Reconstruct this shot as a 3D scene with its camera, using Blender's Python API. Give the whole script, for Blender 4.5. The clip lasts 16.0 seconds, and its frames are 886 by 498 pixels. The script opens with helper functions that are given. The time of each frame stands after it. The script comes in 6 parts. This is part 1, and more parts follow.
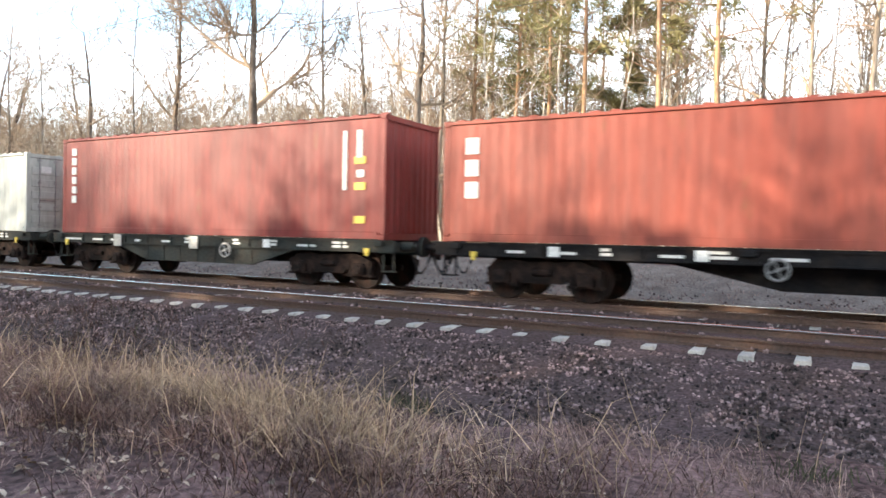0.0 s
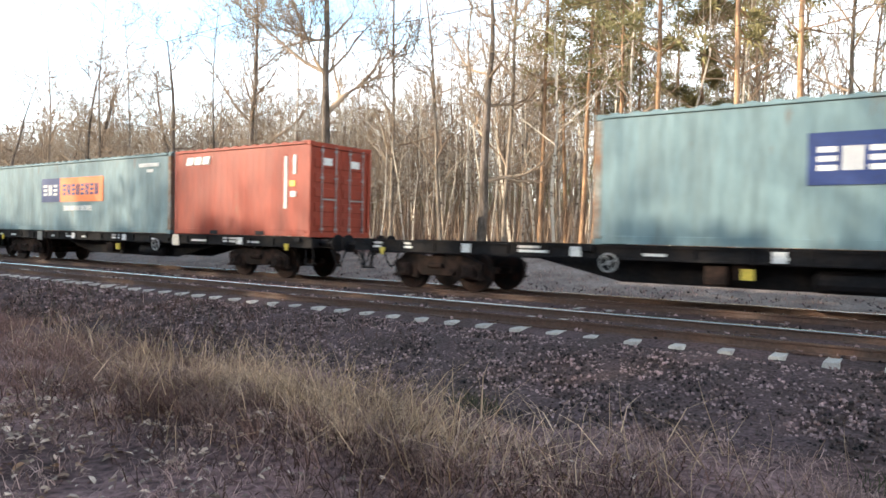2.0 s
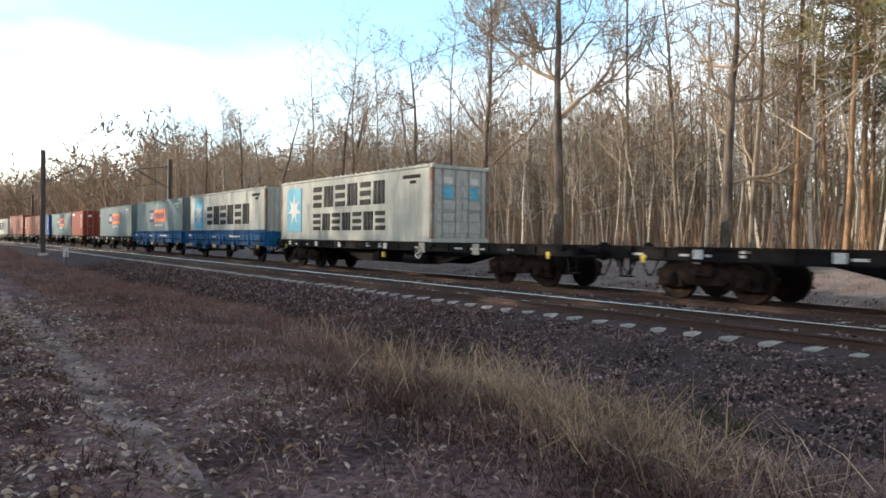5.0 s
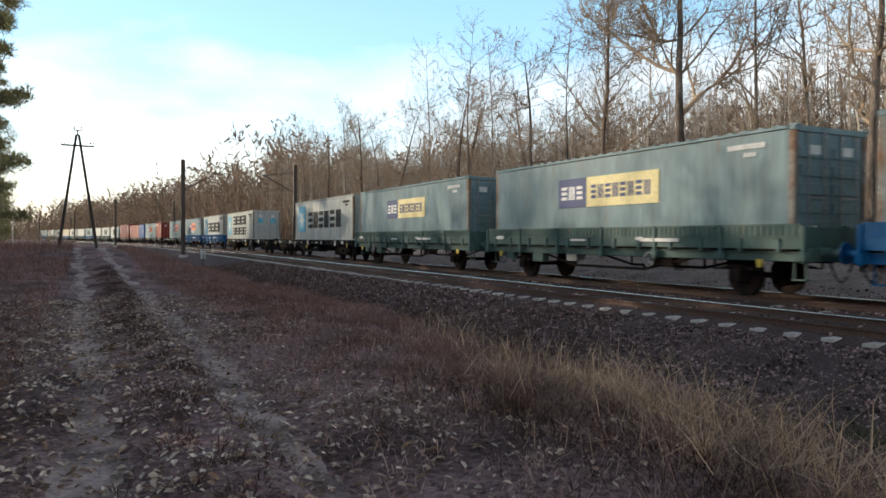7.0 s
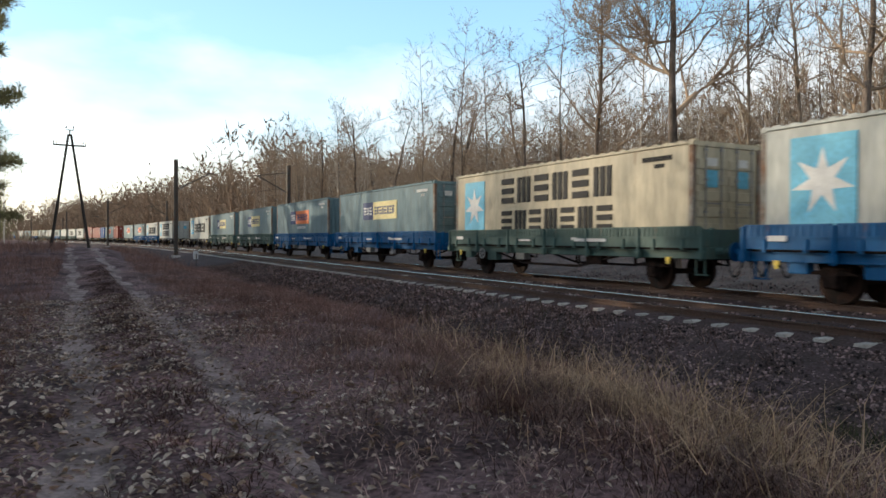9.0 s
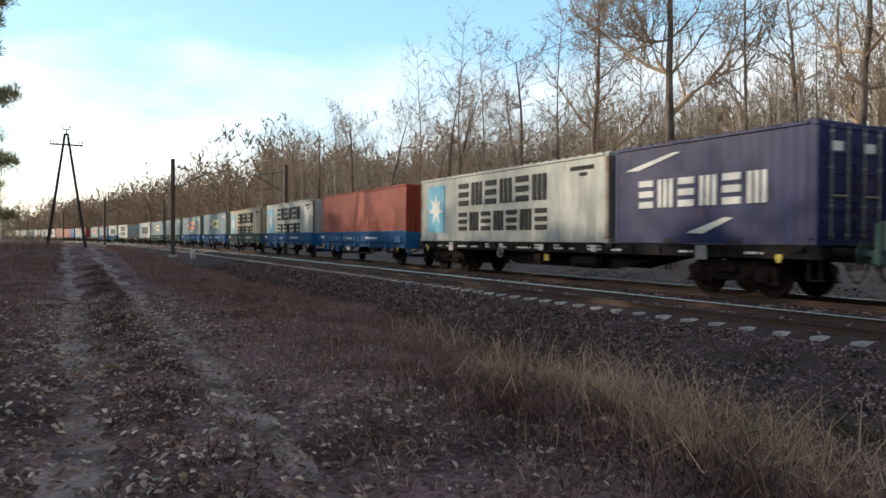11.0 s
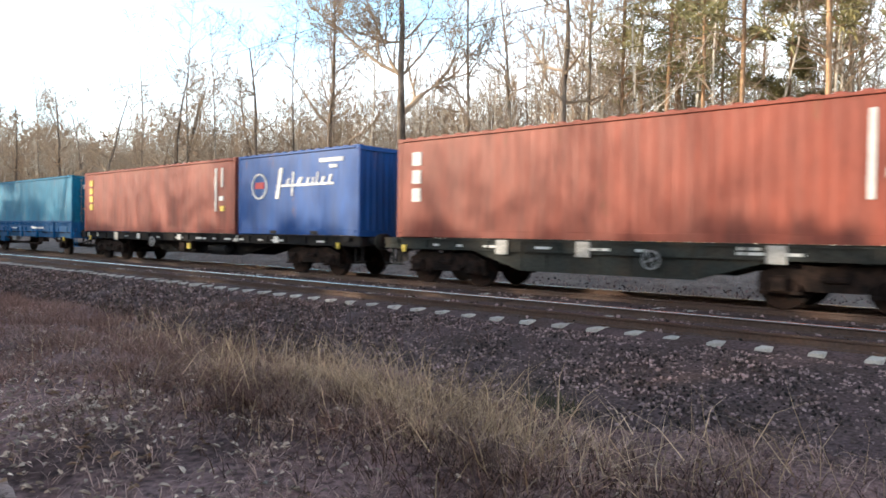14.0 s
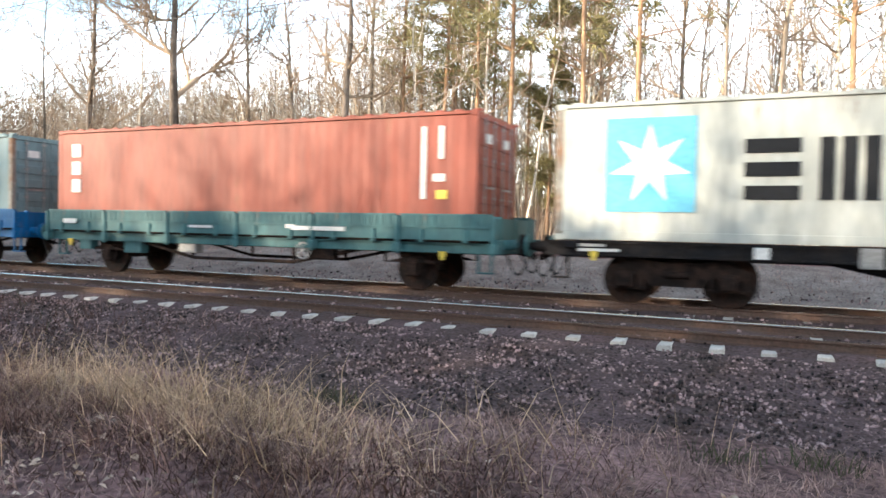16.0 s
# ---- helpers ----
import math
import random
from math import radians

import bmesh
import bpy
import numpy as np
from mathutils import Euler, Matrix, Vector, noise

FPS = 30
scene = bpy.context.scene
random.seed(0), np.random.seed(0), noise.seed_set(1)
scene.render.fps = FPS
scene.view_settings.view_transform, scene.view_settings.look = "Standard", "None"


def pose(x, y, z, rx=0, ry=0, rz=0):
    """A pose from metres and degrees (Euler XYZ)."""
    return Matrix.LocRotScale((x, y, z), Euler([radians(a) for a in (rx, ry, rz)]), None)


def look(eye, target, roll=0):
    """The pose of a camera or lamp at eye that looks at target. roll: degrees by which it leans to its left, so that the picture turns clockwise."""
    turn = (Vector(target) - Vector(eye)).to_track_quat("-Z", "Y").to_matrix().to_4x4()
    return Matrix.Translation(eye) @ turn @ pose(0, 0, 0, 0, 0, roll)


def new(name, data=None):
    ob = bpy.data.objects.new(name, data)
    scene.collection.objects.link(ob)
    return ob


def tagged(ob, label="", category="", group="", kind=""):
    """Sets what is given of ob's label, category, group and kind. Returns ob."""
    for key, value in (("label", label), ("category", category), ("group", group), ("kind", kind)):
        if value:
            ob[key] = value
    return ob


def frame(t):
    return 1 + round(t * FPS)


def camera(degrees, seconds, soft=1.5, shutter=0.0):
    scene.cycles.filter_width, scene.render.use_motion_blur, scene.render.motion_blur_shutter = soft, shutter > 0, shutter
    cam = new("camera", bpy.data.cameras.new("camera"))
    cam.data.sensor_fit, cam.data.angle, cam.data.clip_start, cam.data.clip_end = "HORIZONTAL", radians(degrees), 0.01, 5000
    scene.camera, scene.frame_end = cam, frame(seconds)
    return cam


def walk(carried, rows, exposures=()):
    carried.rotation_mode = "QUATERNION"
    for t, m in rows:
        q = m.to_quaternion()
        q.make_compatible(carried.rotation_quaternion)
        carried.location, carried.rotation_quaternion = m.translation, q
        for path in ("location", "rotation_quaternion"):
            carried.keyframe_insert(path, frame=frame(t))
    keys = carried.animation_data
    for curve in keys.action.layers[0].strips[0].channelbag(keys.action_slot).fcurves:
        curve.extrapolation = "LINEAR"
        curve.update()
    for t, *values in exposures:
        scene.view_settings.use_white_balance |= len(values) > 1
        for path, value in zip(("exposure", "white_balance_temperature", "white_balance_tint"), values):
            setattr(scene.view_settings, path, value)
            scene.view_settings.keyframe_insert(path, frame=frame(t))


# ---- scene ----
# ---- camera ----
cam = camera(63.95, 16.0, soft=1.6, shutter=0.14)
EYE = 1.29
# seconds, turn to the left of square-on, pitch, roll
TURNS = [
    (0, 29.72, -1.04, 1.12), (0.5, 33.54, -1.05, 1.00), (1, 37.01, -1.04, 1.05), (1.5, 35.58, -1.09, 1.12),
    (2, 35.31, -1.09, 1.15), (2.5, 35.35, -1.13, 1.15), (3, 35.92, -1.12, 1.05), (3.5, 41.23, -1.03, 0.80),
    (4, 46.15, -0.96, 0.75), (4.5, 50.65, -0.89, 0.71), (5, 53.91, -0.82, 0.68), (5.5, 57.3, -0.8, 0.6),
    (6.2, 61.2, -0.8, 0.45), (6.8, 63.1, -0.82, 0.33), (7.5, 63.28, -0.84, 0.23),
    (8, 62.94, -0.85, 0.20), (8.5, 62.82, -0.84, 0.24), (9, 62.71, -0.80, 0.30), (11.0, 62.5, -0.86, 0.25),
    (11.5, 62.30, -0.87, 0.23), (12, 59.47, -0.93, 0.33), (12.5, 54.98, -1.07, 0.42), (13, 50.54, -1.20, 0.49),
    (13.5, 46.46, -1.21, 0.73), (14, 41.36, -1.26, 0.81), (14.5, 36.40, -1.27, 1.01), (15, 32.05, -1.38, 1.03),
    (15.5, 27.88, -1.42, 1.14), (16, 23.95, -1.46, 1.29)]


def aim(yaw, pitch, roll):
    a, p = radians(yaw), radians(pitch)
    d = Vector((-math.sin(a) * math.cos(p), math.cos(a) * math.cos(p), math.sin(p)))
    return look((0, 0, EYE), Vector((0, 0, EYE)) + d * 10, roll)


EXPOSE = [(0, 1.15), (0.9, 0.9), (1.5, 0.7), (2.1, 0.85), (3, 1.0), (4, 0.4), (5, 0.0), (7.5, -0.44), (11.5, -0.5), (12.5, -0.4), (13, -0.15), (14, 0.6), (15, 0.7), (15.5, 0.7), (16, 1.02)]
walk(cam, [(t, aim(a, p, r)) for t, a, p, r in TURNS], EXPOSE)

# ---- world and sun ----
SUN_TURN, SUN_UP = 137.0, 12.5   # to the left of square-on; height
world = bpy.data.worlds.new("sky")
scene.world = world
world.use_nodes = True
wn, wl = world.node_tree.nodes, world.node_tree.links
sky = wn.new("ShaderNodeTexSky")
sky.sky_type, sky.sun_disc = "NISHITA", False
sky.sun_elevation, sky.sun_rotation = radians(SUN_UP), radians(-SUN_TURN)
sky.dust_density, sky.air_density = 0.6, 1.1
tc = wn.new("ShaderNodeTexCoord")
cm = wn.new("ShaderNodeMapping")
cm.inputs["Scale"].default_value = (1.6, 1.6, 4.2)
cn = wn.new("ShaderNodeTexNoise")
cn.inputs["Scale"].default_value, cn.inputs["Detail"].default_value = 2.6, 7
cr = wn.new("ShaderNodeValToRGB")
cr.color_ramp.elements[0].position, cr.color_ramp.elements[1].position = 0.3, 0.85
sep = wn.new("ShaderNodeSeparateXYZ")          # thin cloud and haze low down, clear overhead
low = wn.new("ShaderNodeMapRange")
low.interpolation_type = "SMOOTHSTEP"
low.inputs["From Min"].default_value, low.inputs["From Max"].default_value = 0.18, 0.85
low.inputs["To Min"].default_value, low.inputs["To Max"].default_value = 1.0, 0.0
haze = wn.new("ShaderNodeMath")
haze.operation = "MULTIPLY"
bright = wn.new("ShaderNodeMix")
bright.data_type, bright.blend_type = "RGBA", "ADD"
bright.inputs[0].default_value = 1.0
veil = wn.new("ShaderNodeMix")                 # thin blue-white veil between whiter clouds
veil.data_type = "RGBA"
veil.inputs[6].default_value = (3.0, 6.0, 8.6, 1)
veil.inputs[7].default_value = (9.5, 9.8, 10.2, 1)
mix = wn.new("ShaderNodeMix")
mix.data_type = "RGBA"
wl.new(tc.outputs["Generated"], cm.inputs["Vector"])
wl.new(tc.outputs["Generated"], sep.inputs[0])
wl.new(sep.outputs["Z"], low.inputs["Value"])
wl.new(cm.outputs["Vector"], cn.inputs["Vector"])
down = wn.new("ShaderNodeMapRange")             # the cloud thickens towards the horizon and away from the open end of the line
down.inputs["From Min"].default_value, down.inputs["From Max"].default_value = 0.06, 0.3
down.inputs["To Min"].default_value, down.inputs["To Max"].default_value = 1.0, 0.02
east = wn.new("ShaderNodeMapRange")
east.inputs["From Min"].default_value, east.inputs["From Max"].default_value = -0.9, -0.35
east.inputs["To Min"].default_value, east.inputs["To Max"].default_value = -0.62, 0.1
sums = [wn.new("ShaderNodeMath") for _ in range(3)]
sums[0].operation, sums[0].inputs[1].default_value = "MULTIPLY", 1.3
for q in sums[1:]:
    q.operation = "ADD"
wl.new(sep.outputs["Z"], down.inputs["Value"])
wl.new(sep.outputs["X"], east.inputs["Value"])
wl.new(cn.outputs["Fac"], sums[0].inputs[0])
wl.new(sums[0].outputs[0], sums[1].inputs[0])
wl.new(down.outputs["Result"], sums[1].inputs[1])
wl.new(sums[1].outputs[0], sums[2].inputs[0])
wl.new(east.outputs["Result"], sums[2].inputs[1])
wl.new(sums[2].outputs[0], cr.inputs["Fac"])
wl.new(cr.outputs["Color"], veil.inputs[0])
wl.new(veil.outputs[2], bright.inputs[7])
haze.inputs[0].default_value = 0.95
wl.new(low.outputs["Result"], haze.inputs[1])
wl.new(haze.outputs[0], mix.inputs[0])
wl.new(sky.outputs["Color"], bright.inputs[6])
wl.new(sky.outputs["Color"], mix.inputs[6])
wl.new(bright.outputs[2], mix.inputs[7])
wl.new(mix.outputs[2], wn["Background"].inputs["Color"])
wn["Background"].inputs["Strength"].default_value = 0.15
sun = new("sun", bpy.data.lights.new("sun", "SUN"))
sun.data.energy, sun.data.angle, sun.data.color = 5.0, radians(0.6), (1.0, 0.85, 0.65)
_a, _e = radians(SUN_TURN), radians(SUN_UP)
sun.matrix_basis = look((-math.sin(_a) * math.cos(_e) * 90, math.cos(_a) * math.cos(_e) * 90, math.sin(_e) * 90), (0, 0, 0))


# ---- materials ----
def lin(c):
    return tuple(((v / 255) / 12.92 if v <= 10 else ((v / 255 + 0.055) / 1.055) ** 2.4) for v in c)


def mat(name, base, rough=0.7, metal=0.0, vary=0.25, scale=3.0, stretch=(1, 1, 1), bump=0.1, fine=40.0,
        second=None, amount=0.5, edge=0.1, island=0.0, tone=0.0, spec=0.5, rust=0.0):
    """A painted, stony or woody surface: base colour, a second colour in patches, grain and fine relief."""
    m = bpy.data.materials.new(name)
    m.use_nodes = True
    n, l = m.node_tree.nodes, m.node_tree.links
    b = n["Principled BSDF"]
    b.inputs["Roughness"].default_value, b.inputs["Metallic"].default_value = rough, metal
    b.inputs["Specular IOR Level"].default_value = spec
    co = n.new("ShaderNodeTexCoord")
    mp = n.new("ShaderNodeMapping")
    mp.inputs["Scale"].default_value = stretch
    l.new(co.outputs["Object"], mp.inputs["Vector"])
    n1 = n.new("ShaderNodeTexNoise")
    n1.inputs["Scale"].default_value, n1.inputs["Detail"].default_value = scale, 5
    n2 = n.new("ShaderNodeTexNoise")
    n2.inputs["Scale"].default_value, n2.inputs["Detail"].default_value = fine, 3
    l.new(mp.outputs["Vector"], n1.inputs["Vector"])
    l.new(mp.outputs["Vector"], n2.inputs["Vector"])
    r = n.new("ShaderNodeValToRGB")
    r.color_ramp.elements[0].position = amount - edge
    r.color_ramp.elements[1].position = amount + edge
    two = second or tuple(v * (1 - vary) for v in base)
    r.color_ramp.elements[0].color = (*two, 1)
    r.color_ramp.elements[1].color = (*base, 1)
    l.new(n1.outputs["Fac"], r.inputs["Fac"])
    hv = n.new("ShaderNodeHueSaturation")
    mr = n.new("ShaderNodeMapRange")
    mr.inputs["From Min"].default_value, mr.inputs["From Max"].default_value = 0.3, 0.7
    mr.inputs["To Min"].default_value, mr.inputs["To Max"].default_value = 1 - vary, 1 + vary
    l.new(n2.outputs["Fac"], mr.inputs["Value"])
    l.new(r.outputs["Color"], hv.inputs["Color"])
    last = mr.outputs["Result"]
    for node, k in (("ShaderNodeNewGeometry", island), ("ShaderNodeObjectInfo", tone)):
        if k:
            g = n.new(node)
            q = n.new("ShaderNodeMapRange")
            q.inputs["To Min"].default_value, q.inputs["To Max"].default_value = 1 - k, 1 + k
            l.new(g.outputs["Random Per Island" if k is island and node.endswith("Geometry") else "Random"], q.inputs["Value"])
            mu = n.new("ShaderNodeMath")
            mu.operation = "MULTIPLY"
            l.new(last, mu.inputs[0])
            l.new(q.outputs["Result"], mu.inputs[1])
            last = mu.outputs[0]
    l.new(last, hv.inputs["Value"])
    colour = hv.outputs["Color"]
    if rust:
        n3 = n.new("ShaderNodeTexNoise")
        n3.inputs["Scale"].default_value, n3.inputs["Detail"].default_value, n3.inputs["Roughness"].default_value = 1.7, 9, 0.68
        l.new(mp.outputs["Vector"], n3.inputs["Vector"])
        r3 = n.new("ShaderNodeMapRange")
        r3.inputs["From Min"].default_value, r3.inputs["From Max"].default_value = 0.62, 0.72
        r3.inputs["To Max"].default_value = rust
        l.new(n3.outputs["Fac"], r3.inputs["Value"])
        mx = n.new("ShaderNodeMix")
        mx.data_type = "RGBA"
        mx.inputs[7].default_value = (0.17, 0.085, 0.045, 1)
        l.new(r3.outputs["Result"], mx.inputs[0])
        l.new(colour, mx.inputs[6])
        colour = mx.outputs[2]
    l.new(colour, b.inputs["Base Color"])
    if bump:
        bu = n.new("ShaderNodeBump")
        bu.inputs["Strength"].default_value, bu.inputs["Distance"].default_value = bump, 0.02
        l.new(n2.outputs["Fac"], bu.inputs["Height"])
        l.new(bu.outputs["Normal"], b.inputs["Normal"])
    return m


PAINTS = {}


def paint(name, rgb, rust=0.65, rough=0.5):
    """Weathered container or wagon paint with chalky streaks and a little rust."""
    if name not in PAINTS:
        base = lin(rgb)
        pale = tuple(v * 0.72 + 0.012 for v in base)
        PAINTS[name] = mat(name, base, rough, vary=0.13, scale=1.4, stretch=(1.6, 1.6, 0.35), fine=7, bump=0.06, second=pale, amount=0.48, edge=0.16, spec=0.22, rust=rust)
    return PAINTS[name]


M_GROUND = mat("leaf_litter", (0.31, 0.188, 0.178), 0.95, vary=0.62, scale=0.7, fine=14, bump=0.8, second=(0.1, 0.06, 0.056), amount=0.5, edge=0.15, spec=0.1)
M_RUT = mat("sandy_track", (0.5, 0.36, 0.32), 0.95, vary=0.3, scale=1.6, fine=18, bump=0.5, second=(0.19, 0.128, 0.115), amount=0.47, edge=0.12, spec=0.1)
M_BALLAST = mat("ballast", (0.125, 0.082, 0.082), 0.9, vary=0.5, scale=1.1, fine=22, bump=1.0, second=(0.075, 0.052, 0.045), amount=0.45, edge=0.2, spec=0.15)
M_STONE = mat("ballast_stone", (0.29, 0.2, 0.195), 0.85, vary=0.2, scale=5, fine=30, bump=0.3, second=(0.07, 0.05, 0.046), amount=0.5, island=0.95, spec=0.3)
M_GRAVEL = mat("grey_gravel", (0.36, 0.3, 0.27), 0.95, vary=0.35, scale=1.3, fine=16, bump=0.9, second=(0.2, 0.155, 0.14), amount=0.48, edge=0.2, spec=0.15)
M_CONCRETE = mat("sleeper_concrete", (0.54, 0.5, 0.46), 0.9, vary=0.15, scale=4, fine=35, bump=0.3, second=(0.42, 0.37, 0.32), amount=0.4, tone=0.12, spec=0.2)
M_RAILSIDE = mat("rusty_rail", (0.1, 0.062, 0.048), 0.8, vary=0.25, scale=3, fine=25, bump=0.3, second=(0.1, 0.055, 0.04), amount=0.5)
M_RAILTOP = mat("polished_steel", (0.96, 0.9, 0.8), 0.24, 1.0, vary=0.08, scale=2, stretch=(0.3, 3, 1), fine=15, bump=0.02)
M_DRY = mat("dry_grass", (0.53, 0.355, 0.31), 0.85, vary=0.1, scale=0.6, fine=3, bump=0, second=(0.2, 0.13, 0.108), amount=0.5, edge=0.2, island=0.75, spec=0.15)
M_STRAW = mat("straw", (0.72, 0.5, 0.34), 0.8, vary=0.1, scale=0.6, fine=3, bump=0, second=(0.4, 0.27, 0.15), amount=0.45, edge=0.2, island=0.5, spec=0.15)
M_RUST = mat("russet_grass", (0.35, 0.205, 0.168), 0.9, vary=0.1, scale=0.6, fine=3, bump=0, second=(0.2, 0.115, 0.092), amount=0.5, edge=0.2, island=0.45, spec=0.1)
# dark brown of dead weeds, also used as shade in the grass hollows
M_STEMS_AND_SHADE = mat("stems_and_hollow_shade", (0.1, 0.056, 0.045), 0.95, vary=0.1, scale=1, fine=4, bump=0, island=0.5, spec=0.1)
M_MOSS = mat("green_tuft", (0.09, 0.095, 0.05), 0.9, vary=0.2, scale=3, fine=8, bump=0, island=0.4, spec=0.1)
M_LEAF = mat("fallen_leaf", (0.62, 0.5, 0.41), 0.8, vary=0.15, scale=3, fine=12, bump=0, second=(0.26, 0.15, 0.09), amount=0.48, island=0.6, spec=0.2)
M_BARK = mat("grey_bark", (0.38, 0.31, 0.245), 0.95, vary=0.35, scale=2.5, stretch=(1, 1, 0.3), fine=16, bump=0.7, second=(0.17, 0.138, 0.11), amount=0.5, tone=0.3, spec=0.1)
M_OAKBARK = mat("dark_oak_bark", (0.22, 0.175, 0.145), 0.95, vary=0.35, scale=2.5, stretch=(1, 1, 0.3), fine=16, bump=0.8, second=(0.1, 0.08, 0.066), amount=0.5, tone=0.2, spec=0.1)
M_BIRCH = mat("pale_birch_bark", (0.62, 0.55, 0.46), 0.85, vary=0.2, scale=3.0, stretch=(1, 1, 2.2), fine=14, bump=0.3, second=(0.13, 0.1, 0.08), amount=0.4, edge=0.06, tone=0.2, spec=0.2)
M_PINEBARK = mat("orange_pine_bark", (0.44, 0.27, 0.16), 0.95, vary=0.3, scale=2.0, stretch=(1, 1, 0.4), fine=12, bump=0.7, second=(0.22, 0.14, 0.095), amount=0.47, tone=0.15, spec=0.1)
M_TWIG = mat("bare_twigs", (0.42, 0.32, 0.23), 0.9, vary=0.1, scale=0.4, fine=2, bump=0, second=(0.3, 0.22, 0.16), amount=0.5, edge=0.2, island=0.3, spec=0.1)
M_NEEDLE = mat("pine_needles", (0.36, 0.31, 0.15), 0.8, vary=0.15, scale=0.8, fine=3, bump=0, second=(0.17, 0.16, 0.075), amount=0.5, edge=0.2, island=0.4, spec=0.2)
M_BRUSH = mat("undergrowth", (0.4, 0.285, 0.2), 0.95, vary=0.1, scale=0.15, fine=0.8, bump=0, second=(0.21, 0.15, 0.11), amount=0.5, edge=0.2, island=0.35, spec=0.1)
M_WOODPOLE = mat("tarred_pole", (0.06, 0.05, 0.045), 0.9, vary=0.3, scale=4, stretch=(1, 1, 0.2), fine=20, bump=0.4)
M_MAST = mat("mast_steel", (0.11, 0.1, 0.09), 0.7, 0.3, vary=0.25, scale=4, fine=20, bump=0.2, second=(0.13, 0.08, 0.055), amount=0.45)
M_WIRE = mat("copper_wire", (0.05, 0.045, 0.04), 0.6, 0.5, vary=0.1, bump=0)
M_CERAMIC = mat("insulator", (0.25, 0.2, 0.17), 0.3, vary=0.1, bump=0)
M_BLACKSTEEL = mat("black_underframe", (0.011, 0.011, 0.013), 0.7, vary=0.3, scale=3, fine=18, bump=0.2, second=(0.021, 0.017, 0.016), amount=0.45, edge=0.14, spec=0.12)
M_GREYSTEEL = mat("grey_green_underframe", (0.036, 0.04, 0.037), 0.7, vary=0.3, scale=2.5, fine=18, bump=0.2, second=(0.05, 0.042, 0.034), amount=0.45, edge=0.14, spec=0.12)
M_BOGIE = mat("brake_dust_iron", (0.034, 0.021, 0.017), 0.9, vary=0.3, scale=5, fine=25, bump=0.4, second=(0.014, 0.01, 0.009), amount=0.5, spec=0.12)
M_WHEEL = mat("wheel_steel", (0.02, 0.016, 0.015), 0.65, 0.2, vary=0.25, scale=4, fine=22, bump=0.2, second=(0.04, 0.022, 0.017), amount=0.5, spec=0.12)
M_HOSE = mat("rubber_hose", (0.02, 0.02, 0.02), 0.7, bump=0)
M_WHITE = mat("white_marking", (0.72, 0.72, 0.7), 0.6, vary=0.12, scale=4, fine=25, bump=0.02)
M_YELLOW = mat("yellow_plate", (0.75, 0.55, 0.08), 0.6, vary=0.15, scale=6, fine=25, bump=0.02)
M_ORANGE = mat("orange_decal", (0.85, 0.2, 0.05), 0.6, vary=0.12, scale=2, fine=12, bump=0.02)
M_PALEYELLOW = mat("pale_yellow_decal", (0.72, 0.62, 0.3), 0.6, vary=0.15, scale=2, fine=12, bump=0.02)
M_TAN = mat("sandy_panel", (0.6, 0.4, 0.17), 0.6, vary=0.15, scale=2.5, fine=12, bump=0.03, second=(0.45, 0.27, 0.1), amount=0.45)
M_NAVY = mat("navy_decal", (0.008, 0.03, 0.14), 0.6, vary=0.12, scale=2, fine=12, bump=0.02)
M_SKY = mat("sky_blue_decal", (0.13, 0.48, 0.68), 0.6, vary=0.15, scale=2, fine=12, bump=0.02)
M_INK = mat("black_decal", (0.012, 0.013, 0.016), 0.6, vary=0.15, scale=2, fine=12, bump=0.02, spec=0.2)
M_RED = mat("red_decal", (0.5, 0.03, 0.04), 0.6, vary=0.12, scale=2, fine=12, bump=0.02)
M_GALV = mat("galvanised_rod", (0.35, 0.35, 0.35), 0.5, 0.6, vary=0.2, scale=5, fine=25, bump=0.05)
M_SIGN = mat("white_sign", (0.75, 0.74, 0.72), 0.6, vary=0.15, scale=5, fine=20, bump=0.02)


# ---- mesh helpers ----
def link(name, mesh, material, parent=None, label=""):
    if material and not mesh.materials:
        mesh.materials.append(material)
    ob = new(name, mesh)
    if parent:
        ob.parent = parent
    if label:
        ob["label"] = label
    return ob


def part(name, bm, material, parent, label=""):
    me = bpy.data.meshes.new(name)
    bm.to_mesh(me)
    bm.free()
    return link(name, me, material, parent, label)


def soup(name, verts, faces, material, parent=None, smooth=False):
    me = bpy.data.meshes.new(name)
    me.from_pydata(np.asarray(verts).tolist(), [], faces if isinstance(faces, list) else faces.tolist())
    if smooth:
        me.polygons.foreach_set("use_smooth", [True] * len(me.polygons))
    me.update()
    return link(name, me, material, parent)


def box(bm, x0, x1, y0, y1, z0, z1, bev=0.0):
    vs = bmesh.ops.create_cube(bm, size=1)["verts"]
    for v in vs:
        v.co = Vector((x0 + (v.co.x + 0.5) * (x1 - x0), y0 + (v.co.y + 0.5) * (y1 - y0), z0 + (v.co.z + 0.5) * (z1 - z0)))
    if bev:
        es = list({e for v in vs for e in v.link_edges})
        bmesh.ops.bevel(bm, geom=es, offset=bev, segments=1, affect="EDGES")
    return vs


def rod(bm, a, b, r, sides=8, r2=None):
    a, b = Vector(a), Vector(b)
    q = (b - a).to_track_quat("Z", "Y").to_matrix().to_4x4()
    m = Matrix.Translation((a + b) / 2) @ q
    return bmesh.ops.create_cone(bm, cap_ends=True, segments=sides, radius1=r, radius2=r if r2 is None else r2, depth=(b - a).length, matrix=m)["verts"]


